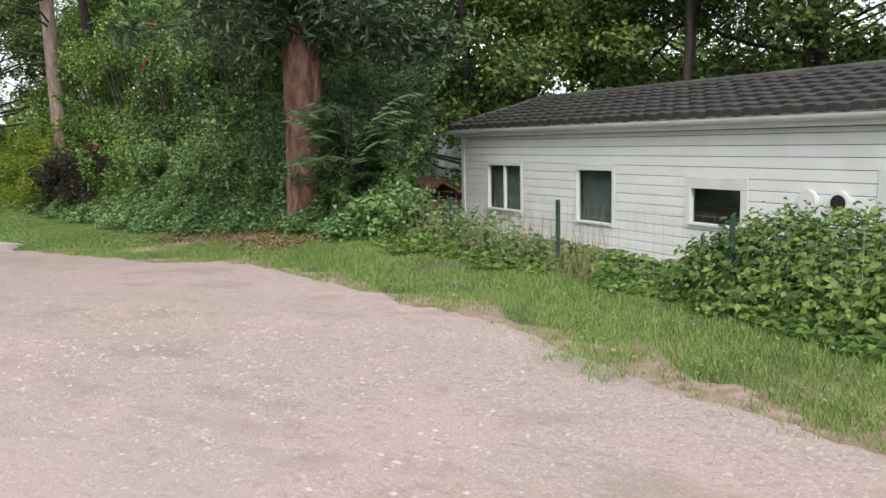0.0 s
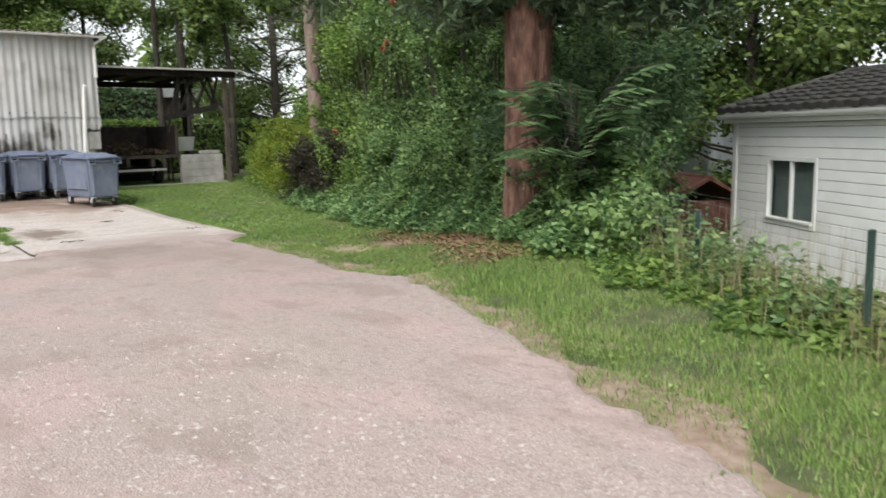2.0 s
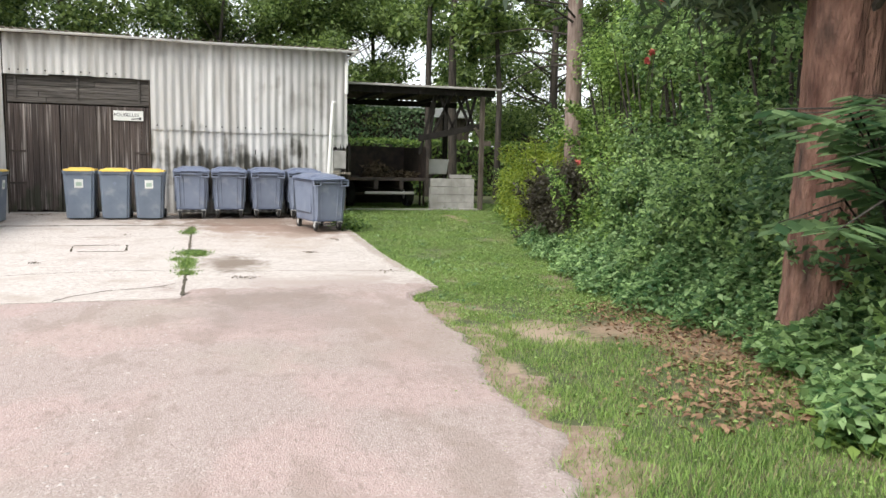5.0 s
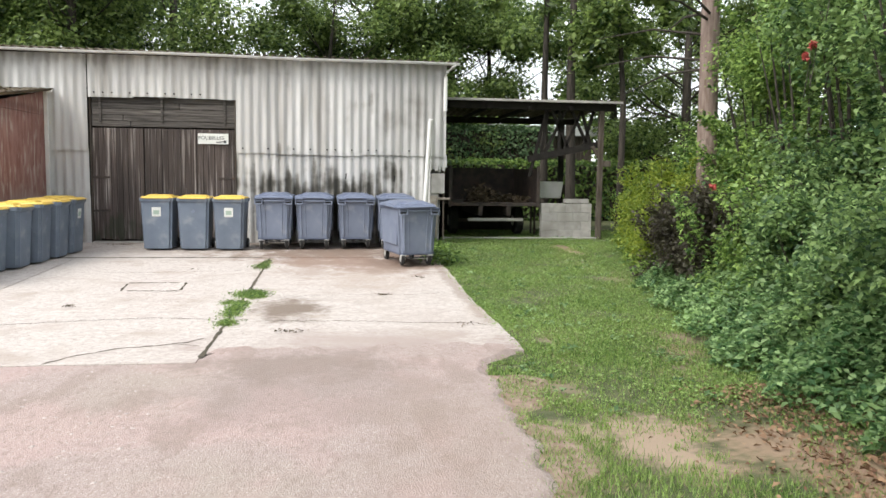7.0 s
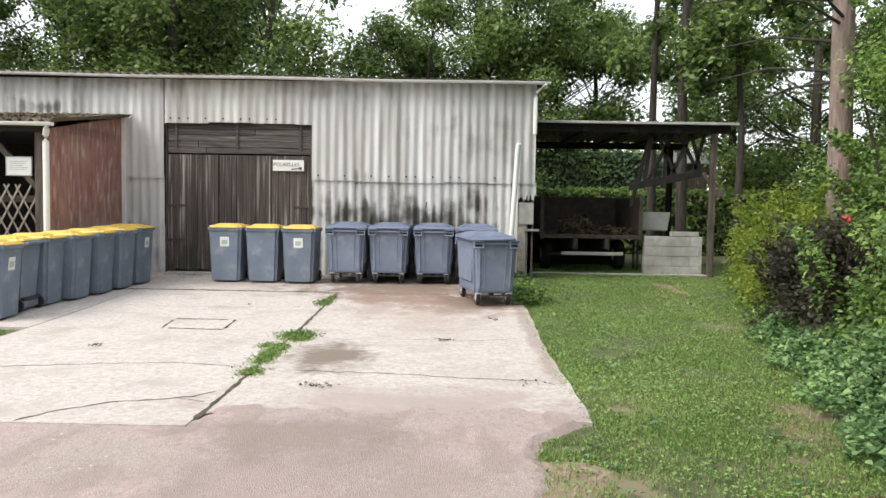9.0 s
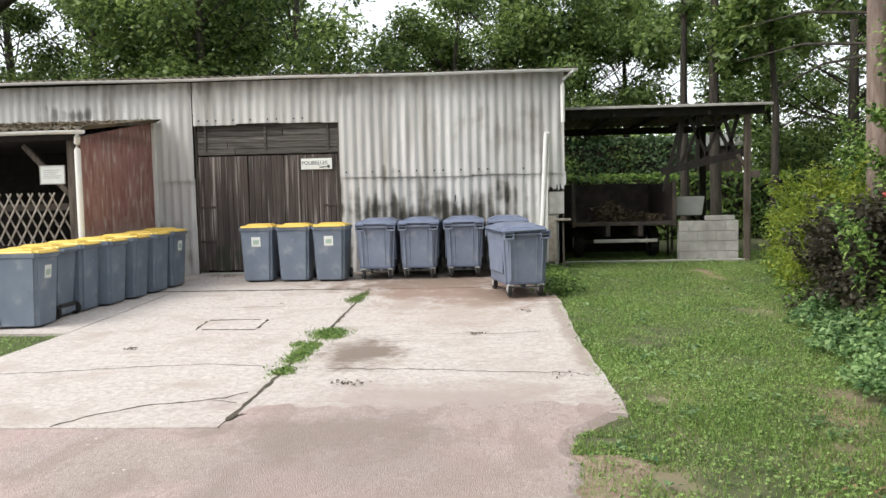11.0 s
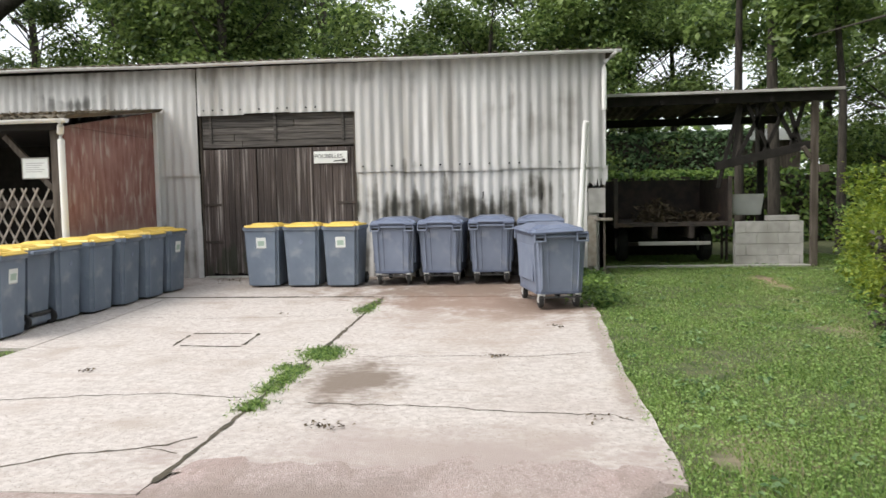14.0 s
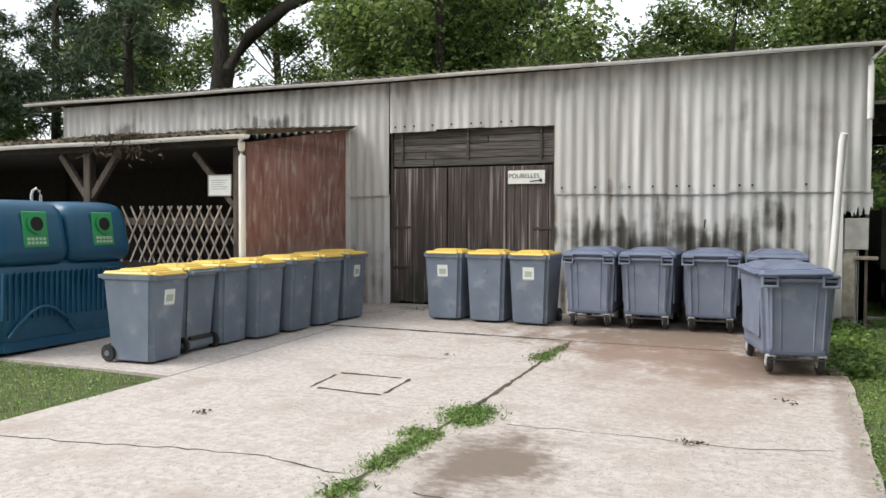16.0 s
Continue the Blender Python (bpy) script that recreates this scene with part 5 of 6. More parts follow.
for i, (x, y) in enumerate(FRONT):
    yellow = i in (1, 2, 3)
    purple = i in (4, 5)
    m = L_BRIGHT if yellow else (L_PURPLE if purple else (L_SHADE if i > 12 else L_DARK if i > 11 else (L_SHADE if i > 6 else L_BUSH)))
    h = (1.3, 1.75, 1.9, 1.4, 1.45, 1.5, 1.7, 1.5, 1.6, 1.5, 1.3, 1.3, 1.45, 0.9, 0.38)[i]
    lab = "yellow-green leafy shrub beside the lawn" if yellow else ("dark purple-leaved shrub at the lawn edge" if purple else ("dark green shrub at the foot of the trunk" if i > 11 else "dense green shrub along the lawn edge"))
    shrub("shrub", x, y, 0.95 if i < 13 else 0.62, h, m, 0.043 if i < 12 else 0.048, 9000 if i < 14 else 3600, 100 + i, lab, group="shrubs along the lawn")
MID = [(-22.6, 14.8), (-20.3, 13.5), (-18.4, 13.0), (-16.6, 12.7), (-14.8, 12.3), (-13.0, 12.0), (-11.4, 11.6), (-9.9, 11.4), (-8.6, 11.2), (-8.4, 10.3)]
for i, (x, y) in enumerate(MID):
    h = (2.4, 2.6, 4.3, 5.0, 5.2, 5.0, 4.6, 4.2, 3.4, 2.2)[i]
    shrub("tall_shrub", x, y, 1.45, h, L_BUSH if i < 4 else (L_SHADE if i < 8 else L_DARK), 0.056, 14500, 200 + i, "tall dense green shrub behind the hedge edge", "shrub", group="tall shrubs", lumps=24, stems=9)

# low nettles and ivy in front of the shrubs
rng = np.random.default_rng(31)
bx = np.array([-24.5, -20.5, -17.5, -14.5, -12.3, -10.3, -8.7, -7.5, -6.3, -5.4, -3.9, -2.6, -1.3, -0.6, 0.4])
by = np.array([12.6, 11.3, 10.5, 9.9, 9.35, 9.05, 8.85, 8.1, 7.5, 7.15, 6.45, 5.95, 5.35, 4.75, 4.3])


def cover(name, n, x0, x1, d0, d1, h0, h1, size, material, label, category, seed, up=0.8):
    rng = np.random.default_rng(seed)
    x = rng.uniform(x0, x1, n)
    d = d0 + (d1 - d0) * rng.uniform(0, 1, n) ** 0.8
    y = np.interp(x, bx, by) + d + 0.12 * np.sin(x * 4.3) + 0.07 * np.sin(x * 9.7)
    lump = 0.55 + 0.45 * np.sin(x * 2.3 + y * 1.7) * np.sin(x * 1.1 - y * 2.9 + 1)
    top = (h0 + (h1 - h0) * np.clip((d - d0) / (d1 - d0), 0, 1)) * (0.55 + 0.45 * lump)
    z = ground_z(x, y) + top * (0.25 + 0.75 * rng.uniform(0, 1, n) ** 0.6)
    return tagged(quads(name, leaves(np.stack([x, y, z], 1), size, rng, up, 1.35), material), label, category, kind="stuff")


cover("nettles", 23000, -17.0, -8.3, -0.30, 1.0, 0.12, 1.25, 0.05, L_NETTLE, "low green nettles and brambles at the lawn edge", "nettles", 41)
cover("nettles", 4500, -24, -17.5, -0.15, 0.9, 0.12, 0.8, 0.055, L_BUSH, "low green brambles at the lawn edge", "brambles", 44)
cover("nettles", 6500, -8.3, -5.5, -0.05, 0.8, 0.15, 0.75, 0.062, L_NETTLE, "low brambles beside the big trunk", "nettles", 42)
cover("tall_weeds", 13000, -16.5, -8.4, 0.0, 0.85, 0.35, 1.35, 0.058, L_WEED, "pale green upright weeds before the shrubs", "weeds", 45)
cover("ivy_cover", 9000, -6.5, 0.5, -0.1, 0.75, 0.04, 0.22, 0.054, L_IVY, "bright ivy creeping along the fence foot", "ivy", 43, 1.2)


def ivy_mound():
    rng = np.random.default_rng(77)
    cx, cy = -0.55, 5.55
    z0 = float(ground_z(cx, cy))
    e = thing("ivy_mound", cx, cy, z0, 0, "thick mound of green ivy over the fence", "ivy")
    pts, outs = [], []
    for ox, oy, oz, r in [(-0.55, 0.05, 0.25, 0.40), (-0.25, 0.1, 0.35, 0.42), (0.15, 0.0, 0.40, 0.42), (0.45, -0.2, 0.32, 0.42), (0.75, -0.4, 0.28, 0.45), (0.1, -0.35, 0.15, 0.42), (0.5, -0.6, 0.12, 0.42), (-0.4, -0.3, 0.08, 0.36), (0.95, -0.75, 0.18, 0.5)]:
        p = clump_points((ox, oy, oz - 0.09), (r, r, r * 0.88), 2700, rng, 0.75)
        o = p - np.array((ox, oy, oz - 0.09))
        pts.append(p)
        outs.append(o / np.linalg.norm(o, axis=1, keepdims=True) * 1.4)
    pts, outs = np.concatenate(pts), np.concatenate(outs)
    keep = pts[:, 2] > -0.15
    quads("leaves", leaves(pts[keep], 0.041, rng, 0.2, 1.15, 0.45, outs[keep]), L_IVY, e)
    tubes("branchwork", [([(rng.uniform(-0.6, 0.9), rng.uniform(-0.5, 0.1), -0.1), (rng.uniform(-0.5, 0.8), rng.uniform(-0.4, 0.1), 0.3), (rng.uniform(-0.4, 0.6), rng.uniform(-0.3, 0.1), 0.6)], [0.015, 0.01, 0.005]) for k in range(9)], M_BARK, e, 5)


ivy_mound()


def blades(name, x, y, h, w, rng, material, label, category, z=None, lean=0.45):
    n = len(x)
    z = ground_z(x, y) - 0.012 if z is None else z
    a = rng.uniform(0, 6.283, n)
    side = np.stack([np.cos(a), np.sin(a), np.zeros(n)], 1) * (w * rng.uniform(0.6, 1.3, n))[:, None]
    b = a + rng.normal(1.57, 0.6, n)
    tip = np.stack([np.cos(b) * lean * h, np.sin(b) * lean * h, h], 1) * rng.uniform(0.5, 1.15, n)[:, None]
    p = np.stack([x, y, z], 1)
    v = np.stack([p - side, p + side, p + tip * 0.55 + side * 0.8, p + tip], 1)
    return tagged(quads(name, v, material), label, category, kind="stuff")


def lawn_points(n, seed):
    rng = np.random.default_rng(seed)
    x = 2.0 - 28.5 * rng.uniform(0, 1, n) ** 1.08
    low = np.where(x < -12.6, 7.2 - 0.06 * (x + 12.6) * 0, edge_y(np.maximum(x, -12.75)))
    low = np.where(x < -22.5, 7.9, low)
    high = np.interp(x, bx, by) + 0.35
    y = low - 0.34 + (high - low + 0.34) * rng.uniform(0, 1, n)
    patch = np.sin(x * 2.1 + 0.7) * np.sin(y * 2.9 + x) + 0.6 * np.sin(x * 5.3 - y * 4.1) + 0.8 * rng.normal(size=n)
    spots_ = ((-10.3, 7.1, 0.35, 0.25), (-10.0, 7.55, 0.75, 0.35), (-9.6, 8.1, 0.7, 0.4), (-8.6, 8.25, 0.8, 0.35), (-8.6, 6.55, 0.4, 0.2), (-13.2, 7.62, 0.14, 0.07), (-11.3, 7.3, 0.16, 0.08), (-12.0, 8.6, 0.14, 0.10), (-21.4, 10.3, 0.8, 0.12))
    hole = np.max([1.15 - np.hypot((x - a) / c, (y - b) / d) for a, b, c, d in spots_], axis=0)
    hole = hole + 0.45 * np.sin(x * 5.1 + y * 2.2) * np.sin(y * 6.3 - x) + 0.35 * np.sin(x * 13.1 - y * 4) * np.sin(y * 15.7 + x * 3) + 0.15 * rng.normal(size=n)
    bare = ((x > -11.5) & (x < -8.0) & (np.abs(y - low - 0.8) < 0.6)) * 0.5 + np.clip(hole * 2.2, 0, 1) * 2.3 + (y - low < 0.2) * 0.3
    thin = np.clip(np.sin(x * 0.9 + 1.3 * np.sin(y * 0.8)) * np.sin(y * 1.3 + 0.5 * x + 2), 0, 1) + 0.6 * np.clip(np.sin(x * 3.3 - y * 1.9) * np.sin(y * 3.7 + x), 0, 1)
    keep = patch > -1.35 + bare + 0.9 * thin
    tuft = np.sin(x * 4.3 + 1.5 * np.sin(y * 3.0)) * np.sin(y * 5.1 + x * 1.3) + 0.6 * np.sin(x * 10.7 - y * 6.9 + 1) * np.sin(x * 3.1 + y * 9.2)
    fringe = (y - low) / 0.26 + 1.15 * tuft + 0.25 * rng.normal(size=n)
    keep &= (fringe > 0.1) | (y > low + 0.42) | (x < -12.2)
    keep &= ~((y < low) & (x < -12.2))
    litter = (x > -10.8) & (x < -6.6) & (y > np.interp(x, bx, by) - 1.0)
    keep &= ~(litter & (rng.uniform(0, 1, n) < 0.5))
    return x[keep], y[keep], rng


x, y, rng = lawn_points(440000, 51)
near = np.interp(x, (-24, -14, -8, -3), (0.026, 0.030, 0.035, 0.040)) * (1 + 0.55 * np.clip(np.sin(x * 1.7 + 2 * np.sin(y * 1.1)) * np.sin(y * 2.3 + x * 0.6), 0, 1))
blades("lawn_grass", x, y, near * rng.uniform(0.5, 1.5, len(x)), np.interp(x, (-13, -8), (0.0042, 0.0026)), rng, L_GRASS, "short uneven green lawn grass", "grass")
x, y, rng = lawn_points(42000, 55)
blades("dry_blades", x, y, 0.045 * rng.uniform(0.4, 1.4, len(x)), 0.0024, rng, L_STRAW, "dry straw-coloured blades through the lawn", "dry grass", None, 0.9)
rng = np.random.default_rng(54)
tx = np.concatenate([rng.uniform(-11.5, 1.5, 170), rng.uniform(-19, -12.7, 30)])
ty = np.where(tx > -12.7, edge_y(np.maximum(tx, -12.75)), 7.3) + np.abs(rng.normal(0, 0.25, len(tx))) - 0.06
k = rng.integers(0, len(tx), 14000)
x, y = tx[k] + rng.normal(0, 0.055, 14000), ty[k] + rng.normal(0, 0.055, 14000)
blades("grass_tufts", x, y, rng.uniform(0.02, 0.075, 14000), 0.0025, rng, L_GRASS, "ragged grass tufts along the gravel edge", "grass", None, 0.7)
x, y, rng = lawn_points(110000, 52)
k = rng.uniform(0, 1, len(x)) < np.interp(x + 1.2 * np.sin(y * 2.1) + 0.9 * np.sin(x * 1.7 - y), (-15, -9), (0.85, 0.04))
x, y = x[k], y[k]
tagged(quads("clover", leaves(np.stack([x, y, ground_z(x, y) + rng.uniform(0.0, 0.040, len(x))], 1), 0.0225, rng, 2.2, 1.15), L_CLOVER), "clover and plantain leaves in the lawn", "clover", kind="stuff")
x, y, rng = lawn_points(420, 56)
k = (x < -9.5) & (rng.uniform(0, 1, len(x)) < 0.75)
x, y = x[k], y[k]
cx, cy = np.repeat(x, 7), np.repeat(y, 7)
px, py = cx + rng.normal(0, 0.045, len(cx)), cy + rng.normal(0, 0.045, len(cx))
tagged(quads("plantain", leaves(np.stack([px, py, ground_z(px, py) + rng.uniform(0.02, 0.055, len(px))], 1), 0.038, rng, 1.3, 1.7), L_WEED), "broad plantain rosettes in the lawn", "weeds", kind="stuff")
rng = np.random.default_rng(53)
n = 36000
x, y = rng.uniform(-16.45, -12.6, n), rng.uniform(-7, 0.78, n)
keep = (y < 0.66 + 0.10 * np.sin(x * 6) + 0.07 * np.sin(x * 17) + 0.05 * rng.normal(size=n)) & (x > -16.45 + 0.3 * np.sin(y * 4) * 0.3)
x, y = x[keep], y[keep]
blades("lawn_grass", x, y, (0.036 + 0.028 * (y > 0.55)) * rng.uniform(0.5, 1.5, len(x)), 0.0040, rng, L_GRASS, "patch of short grass beside the slab", "grass")
k = rng.uniform(0, 1, len(x)) < 0.2
tagged(quads("clover", leaves(np.stack([x[k], y[k], ground_z(x[k], y[k]) + rng.uniform(0.01, 0.05, k.sum())], 1), 0.024, rng, 1.6, 1.2), L_CLOVER), "clover leaves in the grass beside the slab", "clover", kind="stuff")
# weeds in the slab joints: thick cushions on a little soil
CLUMPS = ((-16.25, 4.22, 0.14, 0.11, 1500), (-16.05, 4.30, 0.10, 0.07, 500), (-15.4, 4.17, 0.15, 0.065, 620), (-15.05, 4.15, 0.09, 0.06, 360), (-15.55, 4.0, 0.07, 0.05, 160), (-14.75, 4.15, 0.10, 0.07, 300), (-14.25, 4.17, 0.12, 0.07, 420), (-18.87, 4.12, 0.16, 0.08, 420), (-19.3, 4.15, 0.2, 0.05, 160))
x = np.concatenate([rng.normal(a, c, k) for a, b, c, d, k in CLUMPS])
y = np.concatenate([rng.normal(b, d, k) for a, b, c, d, k in CLUMPS])
blades("joint_weeds", x, y, 0.038 * rng.uniform(0.4, 1.7, len(x)), 0.0042, rng, L_GRASS, "thick green weeds growing from the slab joint", "weeds", ground_z(x, y) + 0.018, 0.9)
k = rng.uniform(0, 1, len(x)) < 0.35
tagged(quads("joint_weed_leaves", leaves(np.stack([x[k], y[k], ground_z(x[k], y[k]) + rng.uniform(0.025, 0.06, k.sum())], 1), 0.022, rng, 1.4, 1.4), L_IVY), "small dark leaves among the joint weeds", "weeds", kind="stuff")
for i, (a, b, c, d, k) in enumerate(CLUMPS):
    ribbon("joint_soil", [(a - 1.7 * c, b), (a + 1.7 * c, b)], 2.6 * d, M_JOINT, pavement, 0.0265 + 0.0004 * i, 0.012, 60 + i)
n = 2600
x, y = rng.uniform(-22.3, -19.0, n), 7.35 + rng.normal(0, 0.16, n)
tagged(quads("corner_weeds", leaves(np.stack([x, y, ground_z(x, y) + rng.uniform(0, 0.16, n)], 1), 0.045, rng, 0.8), L_IVY), "broad-leaved weeds beside the grey containers", "weeds", kind="stuff")
for k, (n, h0, h1, material, size) in enumerate(((1000, 0.05, 0.46, L_WEED, 0.034), (700, 0.05, 0.36, L_SHADE, 0.038))):
    stem = rng.uniform(0, 1, 46)
    a, b = -4.75 + 1.9 * stem, 7.52 - 1.08 * stem + rng.normal(0, 0.16, 46)
    top = rng.uniform(0.45, 1.0, 46) * np.interp(a, (-4.7, -3.6, -2.9), (1.0, 0.85, 0.45))
    i = rng.integers(0, 46, n)
    t = rng.uniform(0, 1, n) ** 0.8
    x, y = a[i] + rng.normal(0, 0.075, n) * (1.2 - t), b[i] + rng.normal(0, 0.075, n) * (1.2 - t)
    tagged(quads("tall_weeds", leaves(np.stack([x, y, ground_z(x, y) + h0 + h1 * t * top[i]], 1), size, rng, 0.7, 1.7), material), "upright leafy weeds grown through the wire fence", "weeds", kind="stuff")
# tall dry grass by the fence
n = 900
x = rng.uniform(-5.0, -2.2, n)
y = -0.577 * x + 4.75 + rng.normal(0, 0.22, n)
blades("dry_grass", x, y, rng.uniform(0.15, 0.6, n), 0.003, rng, L_STRAW, "tall dry grass stalks by the fence", "dry grass", None, 0.22)
# fallen leaves
n = 2600
x = rng.uniform(-11.2, -6.4, n)
y = np.interp(x, bx, by) - 0.05 + rng.normal(-0.25, 0.34, n)
tagged(quads("fallen_leaves", leaves(np.stack([x, y, ground_z(x, y) + rng.uniform(0.0, 0.03, n)], 1), 0.033, rng, 1.5), L_LITTER), "brown fallen leaves below the shrubs", "fallen leaves", kind="stuff")
litter = strip("leaf_litter", np.arange(-11.0, -6.4, 0.1), [float(np.interp(q, bx, by)) + 0.5 for q in np.arange(-11.0, -6.4, 0.1)], [float(np.interp(q, bx, by)) - 0.38 - 0.16 * math.sin(q * 2.3) - 0.08 * math.sin(q * 7.1) for q in np.arange(-11.0, -6.4, 0.1)], 10, M_LITTER, 0.006)
tagged(litter, "brown earth with rotting leaves under shrubs", "leaf litter", kind="structure")
for i, (x, y, z) in enumerate([(-14.0, 11.0, 3.2), (-14.2, 11.05, 3.1), (-14.9, 10.3, 1.5), (-13.6, 10.9, 3.9)]):
    e = thing("rose", x, y, z, 0, "small red climbing rose bloom in the shrubs", "flower", "red blooms")
    rg = np.random.default_rng(300 + i)
    quads("petals", leaves(clump_points((0, 0, 0), 0.05, 30, rg, 0.2), 0.045, rg, 0.2), L_RED, e)
    tube("stalk", [(0, 0, -0.5), (0.02, 0.05, 0)], [0.006, 0.004], M_BARK, e, 5)

rng = np.random.default_rng(66)
p = []
for x, y, r, k in ((-16.1, 6.05, 0.05, 30), (-13.75, 4.85, 0.06, 24), (-13.7, 5.0, 0.04, 14), (-15.4, 2.1, 0.05, 20), (-18.6, 3.0, 0.03, 8), (-20.0, 6.4, 0.05, 14), (-17.7, 6.7, 0.06, 16), (-14.0, 6.9, 0.06, 12), (-22.0, 1.1, 0.25, 40)):
    q = rng.normal(0, r, (k, 2)) + (x, y)
    p.append(np.stack([q[:, 0], q[:, 1], ground_z(q[:, 0], q[:, 1]) + 0.03 + rng.uniform(0, 0.015, k)], 1))
tagged(quads("slab_debris", leaves(np.concatenate(p), 0.023, rng, 0.8), L_WASTE), "small dead leaves and crumbs on the slab", "debris", kind="stuff")

# pale pebbles pressed into the drive
rng = np.random.default_rng(61)
n = 6500
x = np.concatenate([rng.uniform(-12.5, 1.5, n), rng.normal(-3.5, 1.5, 2600)])
y = np.concatenate([rng.uniform(-3, 1, n) * 2.2 + 3.0, rng.normal(3.2, 1.0, 2600)])
keep = (y < edge_y(np.clip(x, -12.75, 14)) - 0.05) & (x > -12.4)
x, y = x[keep], y[keep]
n = len(x)
s = 0.006 + 0.022 * rng.uniform(0, 1, n) ** 4
a = rng.uniform(0, 6.28, n)
z = ground_z(x, y) + 0.012
V = np.zeros((n, 6, 3))
for k, (dx_, dy_, dz_) in enumerate(((1, 0, 0), (0, 0.7, 0), (-1, 0, 0), (0, -0.7, 0), (0, 0, 0.35), (0, 0, -0.5))):
    V[:, k, 0] = x + s * (dx_ * np.cos(a) - dy_ * np.sin(a))
    V[:, k, 1] = y + s * (dx_ * np.sin(a) + dy_ * np.cos(a))
    V[:, k, 2] = z + s * dz_
me = bpy.data.meshes.new("pebbles")
me.from_pydata(V.reshape(-1, 3), [], [(6 * i + p, 6 * i + q, 6 * i + 4) for i in range(n) for p, q in ((0, 1), (1, 2), (2, 3), (3, 0))])
me.materials.append(M_STONE)
tagged(new("pebbles", me), "pale pebbles pressed into the gravel", "pebbles", kind="stuff")

# ---------------------------------------------------------------- trees


def crown(parent, centres, n, size, rng, material, flat=0.7, long=1.5, shell=0.3, up=0.35):
    pts, outs = [], []
    for c, r in centres:
        p = clump_points(c, (r, r, r * flat), max(8, int(n * (r ** 2) / sum(q ** 2 for _, q in centres))), rng, shell)
        o = p - np.asarray(c)
        pts.append(p)
        outs.append(o / (np.linalg.norm(o, axis=1, keepdims=True) + 1e-6) * 0.4)
    return quads("crown", leaves(np.concatenate(pts), size, rng, up, long, 0.5, np.concatenate(outs)), material, parent)


def broadleaf(h, r, low, n, size, seed, label, material, trunk_r=0.2, bark=None, lumps=34, group="woodland trees"):
    """A tapered trunk, forking limbs and a loose crown of leaf lumps at the limb ends."""
    rng = np.random.default_rng(seed)
    e = thing("tree", 0, 0, 0, 0, label, "tree", group)
    lean = rng.normal(0, 0.25, 2)
    spine = [(lean[0] * t * t * 2, lean[1] * t * t * 2, h * 0.92 * t) for t in (-0.02, 0.1, 0.3, 0.5, 0.7, 0.85, 1.0)]
    ways = [(spine, [trunk_r * q for q in (1.25, 1.0, 0.86, 0.7, 0.5, 0.3, 0.1)])]
    lump = []
    for k in range(lumps):
        t = rng.uniform(low / h, 0.97)
        a = rng.uniform(0, 6.283)
        q = t * 0.92
        bulge = math.sin(min(1, max(0.05, (t - low / h) / (1 - low / h))) ** 0.7 * math.pi) ** 0.6
        reach = r * rng.uniform(0.35, 1.0) * (0.35 + 0.65 * bulge)
        sx, sy = lean * (t * t * 2)
        s = Vector((sx, sy, h * q * 0.8))
        tip = Vector((sx + reach * math.cos(a), sy + reach * math.sin(a), h * t))
        mid = (s + tip) / 2 + Vector((0, 0, -0.06 * reach))
        ways.append(([s, mid, tip], [trunk_r * 0.28 * (1.1 - t), trunk_r * 0.17 * (1.1 - t) + 0.01, 0.008]))
        lump.append((np.array(tip), r * rng.uniform(0.17, 0.34)))
    tubes("trunk", ways, bark or M_BARK, e, 8, 0.03, rng)
    crown(e, lump, n, size, rng, material)
    return e


def conifer(h, r, low, n, seed, label, trunk_r=0.2, bark=None, group="conifers", droop=0.25, tiers=16):
    """A straight trunk with tiers of boughs carrying needle sprays."""
    rng = np.random.default_rng(seed)
    e = thing("conifer", 0, 0, 0, 0, label, "tree", group)
    ways = [([(0, 0, -0.1), (0.03, 0.02, h * 0.3), (0, 0.05, h * 0.7), (0, 0, h)], [trunk_r * 1.15, trunk_r * 0.9, trunk_r * 0.5, 0.02])]
    lump = []
    for k in range(tiers):
        t = low / h + (1 - low / h) * (k + 0.5) / tiers
        for j in range(6):
            a = rng.uniform(0, 6.283)
            reach = r * (1.05 - t) ** 0.7 * rng.uniform(0.6, 1.1)
            tip = Vector((reach * math.cos(a), reach * math.sin(a), h * t - reach * droop))
            s = Vector((0, 0, h * t))
            ways.append(([s, (s + tip) / 2 + Vector((0, 0, 0.1)), tip], [trunk_r * 0.16, trunk_r * 0.1, 0.006]))
            for q in (0.45, 0.75, 1.0):
                lump.append((np.array(s.lerp(tip, q)), 0.28 + 0.12 * reach))
    tubes("trunk", ways, bark or M_BARK, e, 7, 0.03, rng)
    crown(e, lump, n, 0.055, rng, L_PINE, 0.75, 4.6, 0.1, 0.0)
    return e


def stand(proto, spots, seed):
    rng = np.random.default_rng(seed)
    for i, (x, y, k) in enumerate(spots):
        m = pose(x, y, float(ground_z(x, y)) - 0.05, 0, 0, rng.uniform(0, 360))
        if i == 0:
            proto.matrix_basis = m
            proto.scale = (k, k, k)
            first = proto
        else:
            c = copy_thing(first, m)
            c.scale = (k, k, k)


oak = broadleaf(13, 4.6, 2.2, 26000, 0.104, 401, "tall leafy green woodland tree", L_TREE, 0.22)
ash = broadleaf(15, 4.0, 3.6, 25000, 0.104, 402, "tall slender woodland tree with loose crown", L_TREE, 0.2, lumps=40)
low_oak = broadleaf(9, 3.8, 0.7, 23000, 0.098, 403, "low-branched leafy tree at the wood's edge", L_TREE, 0.16)
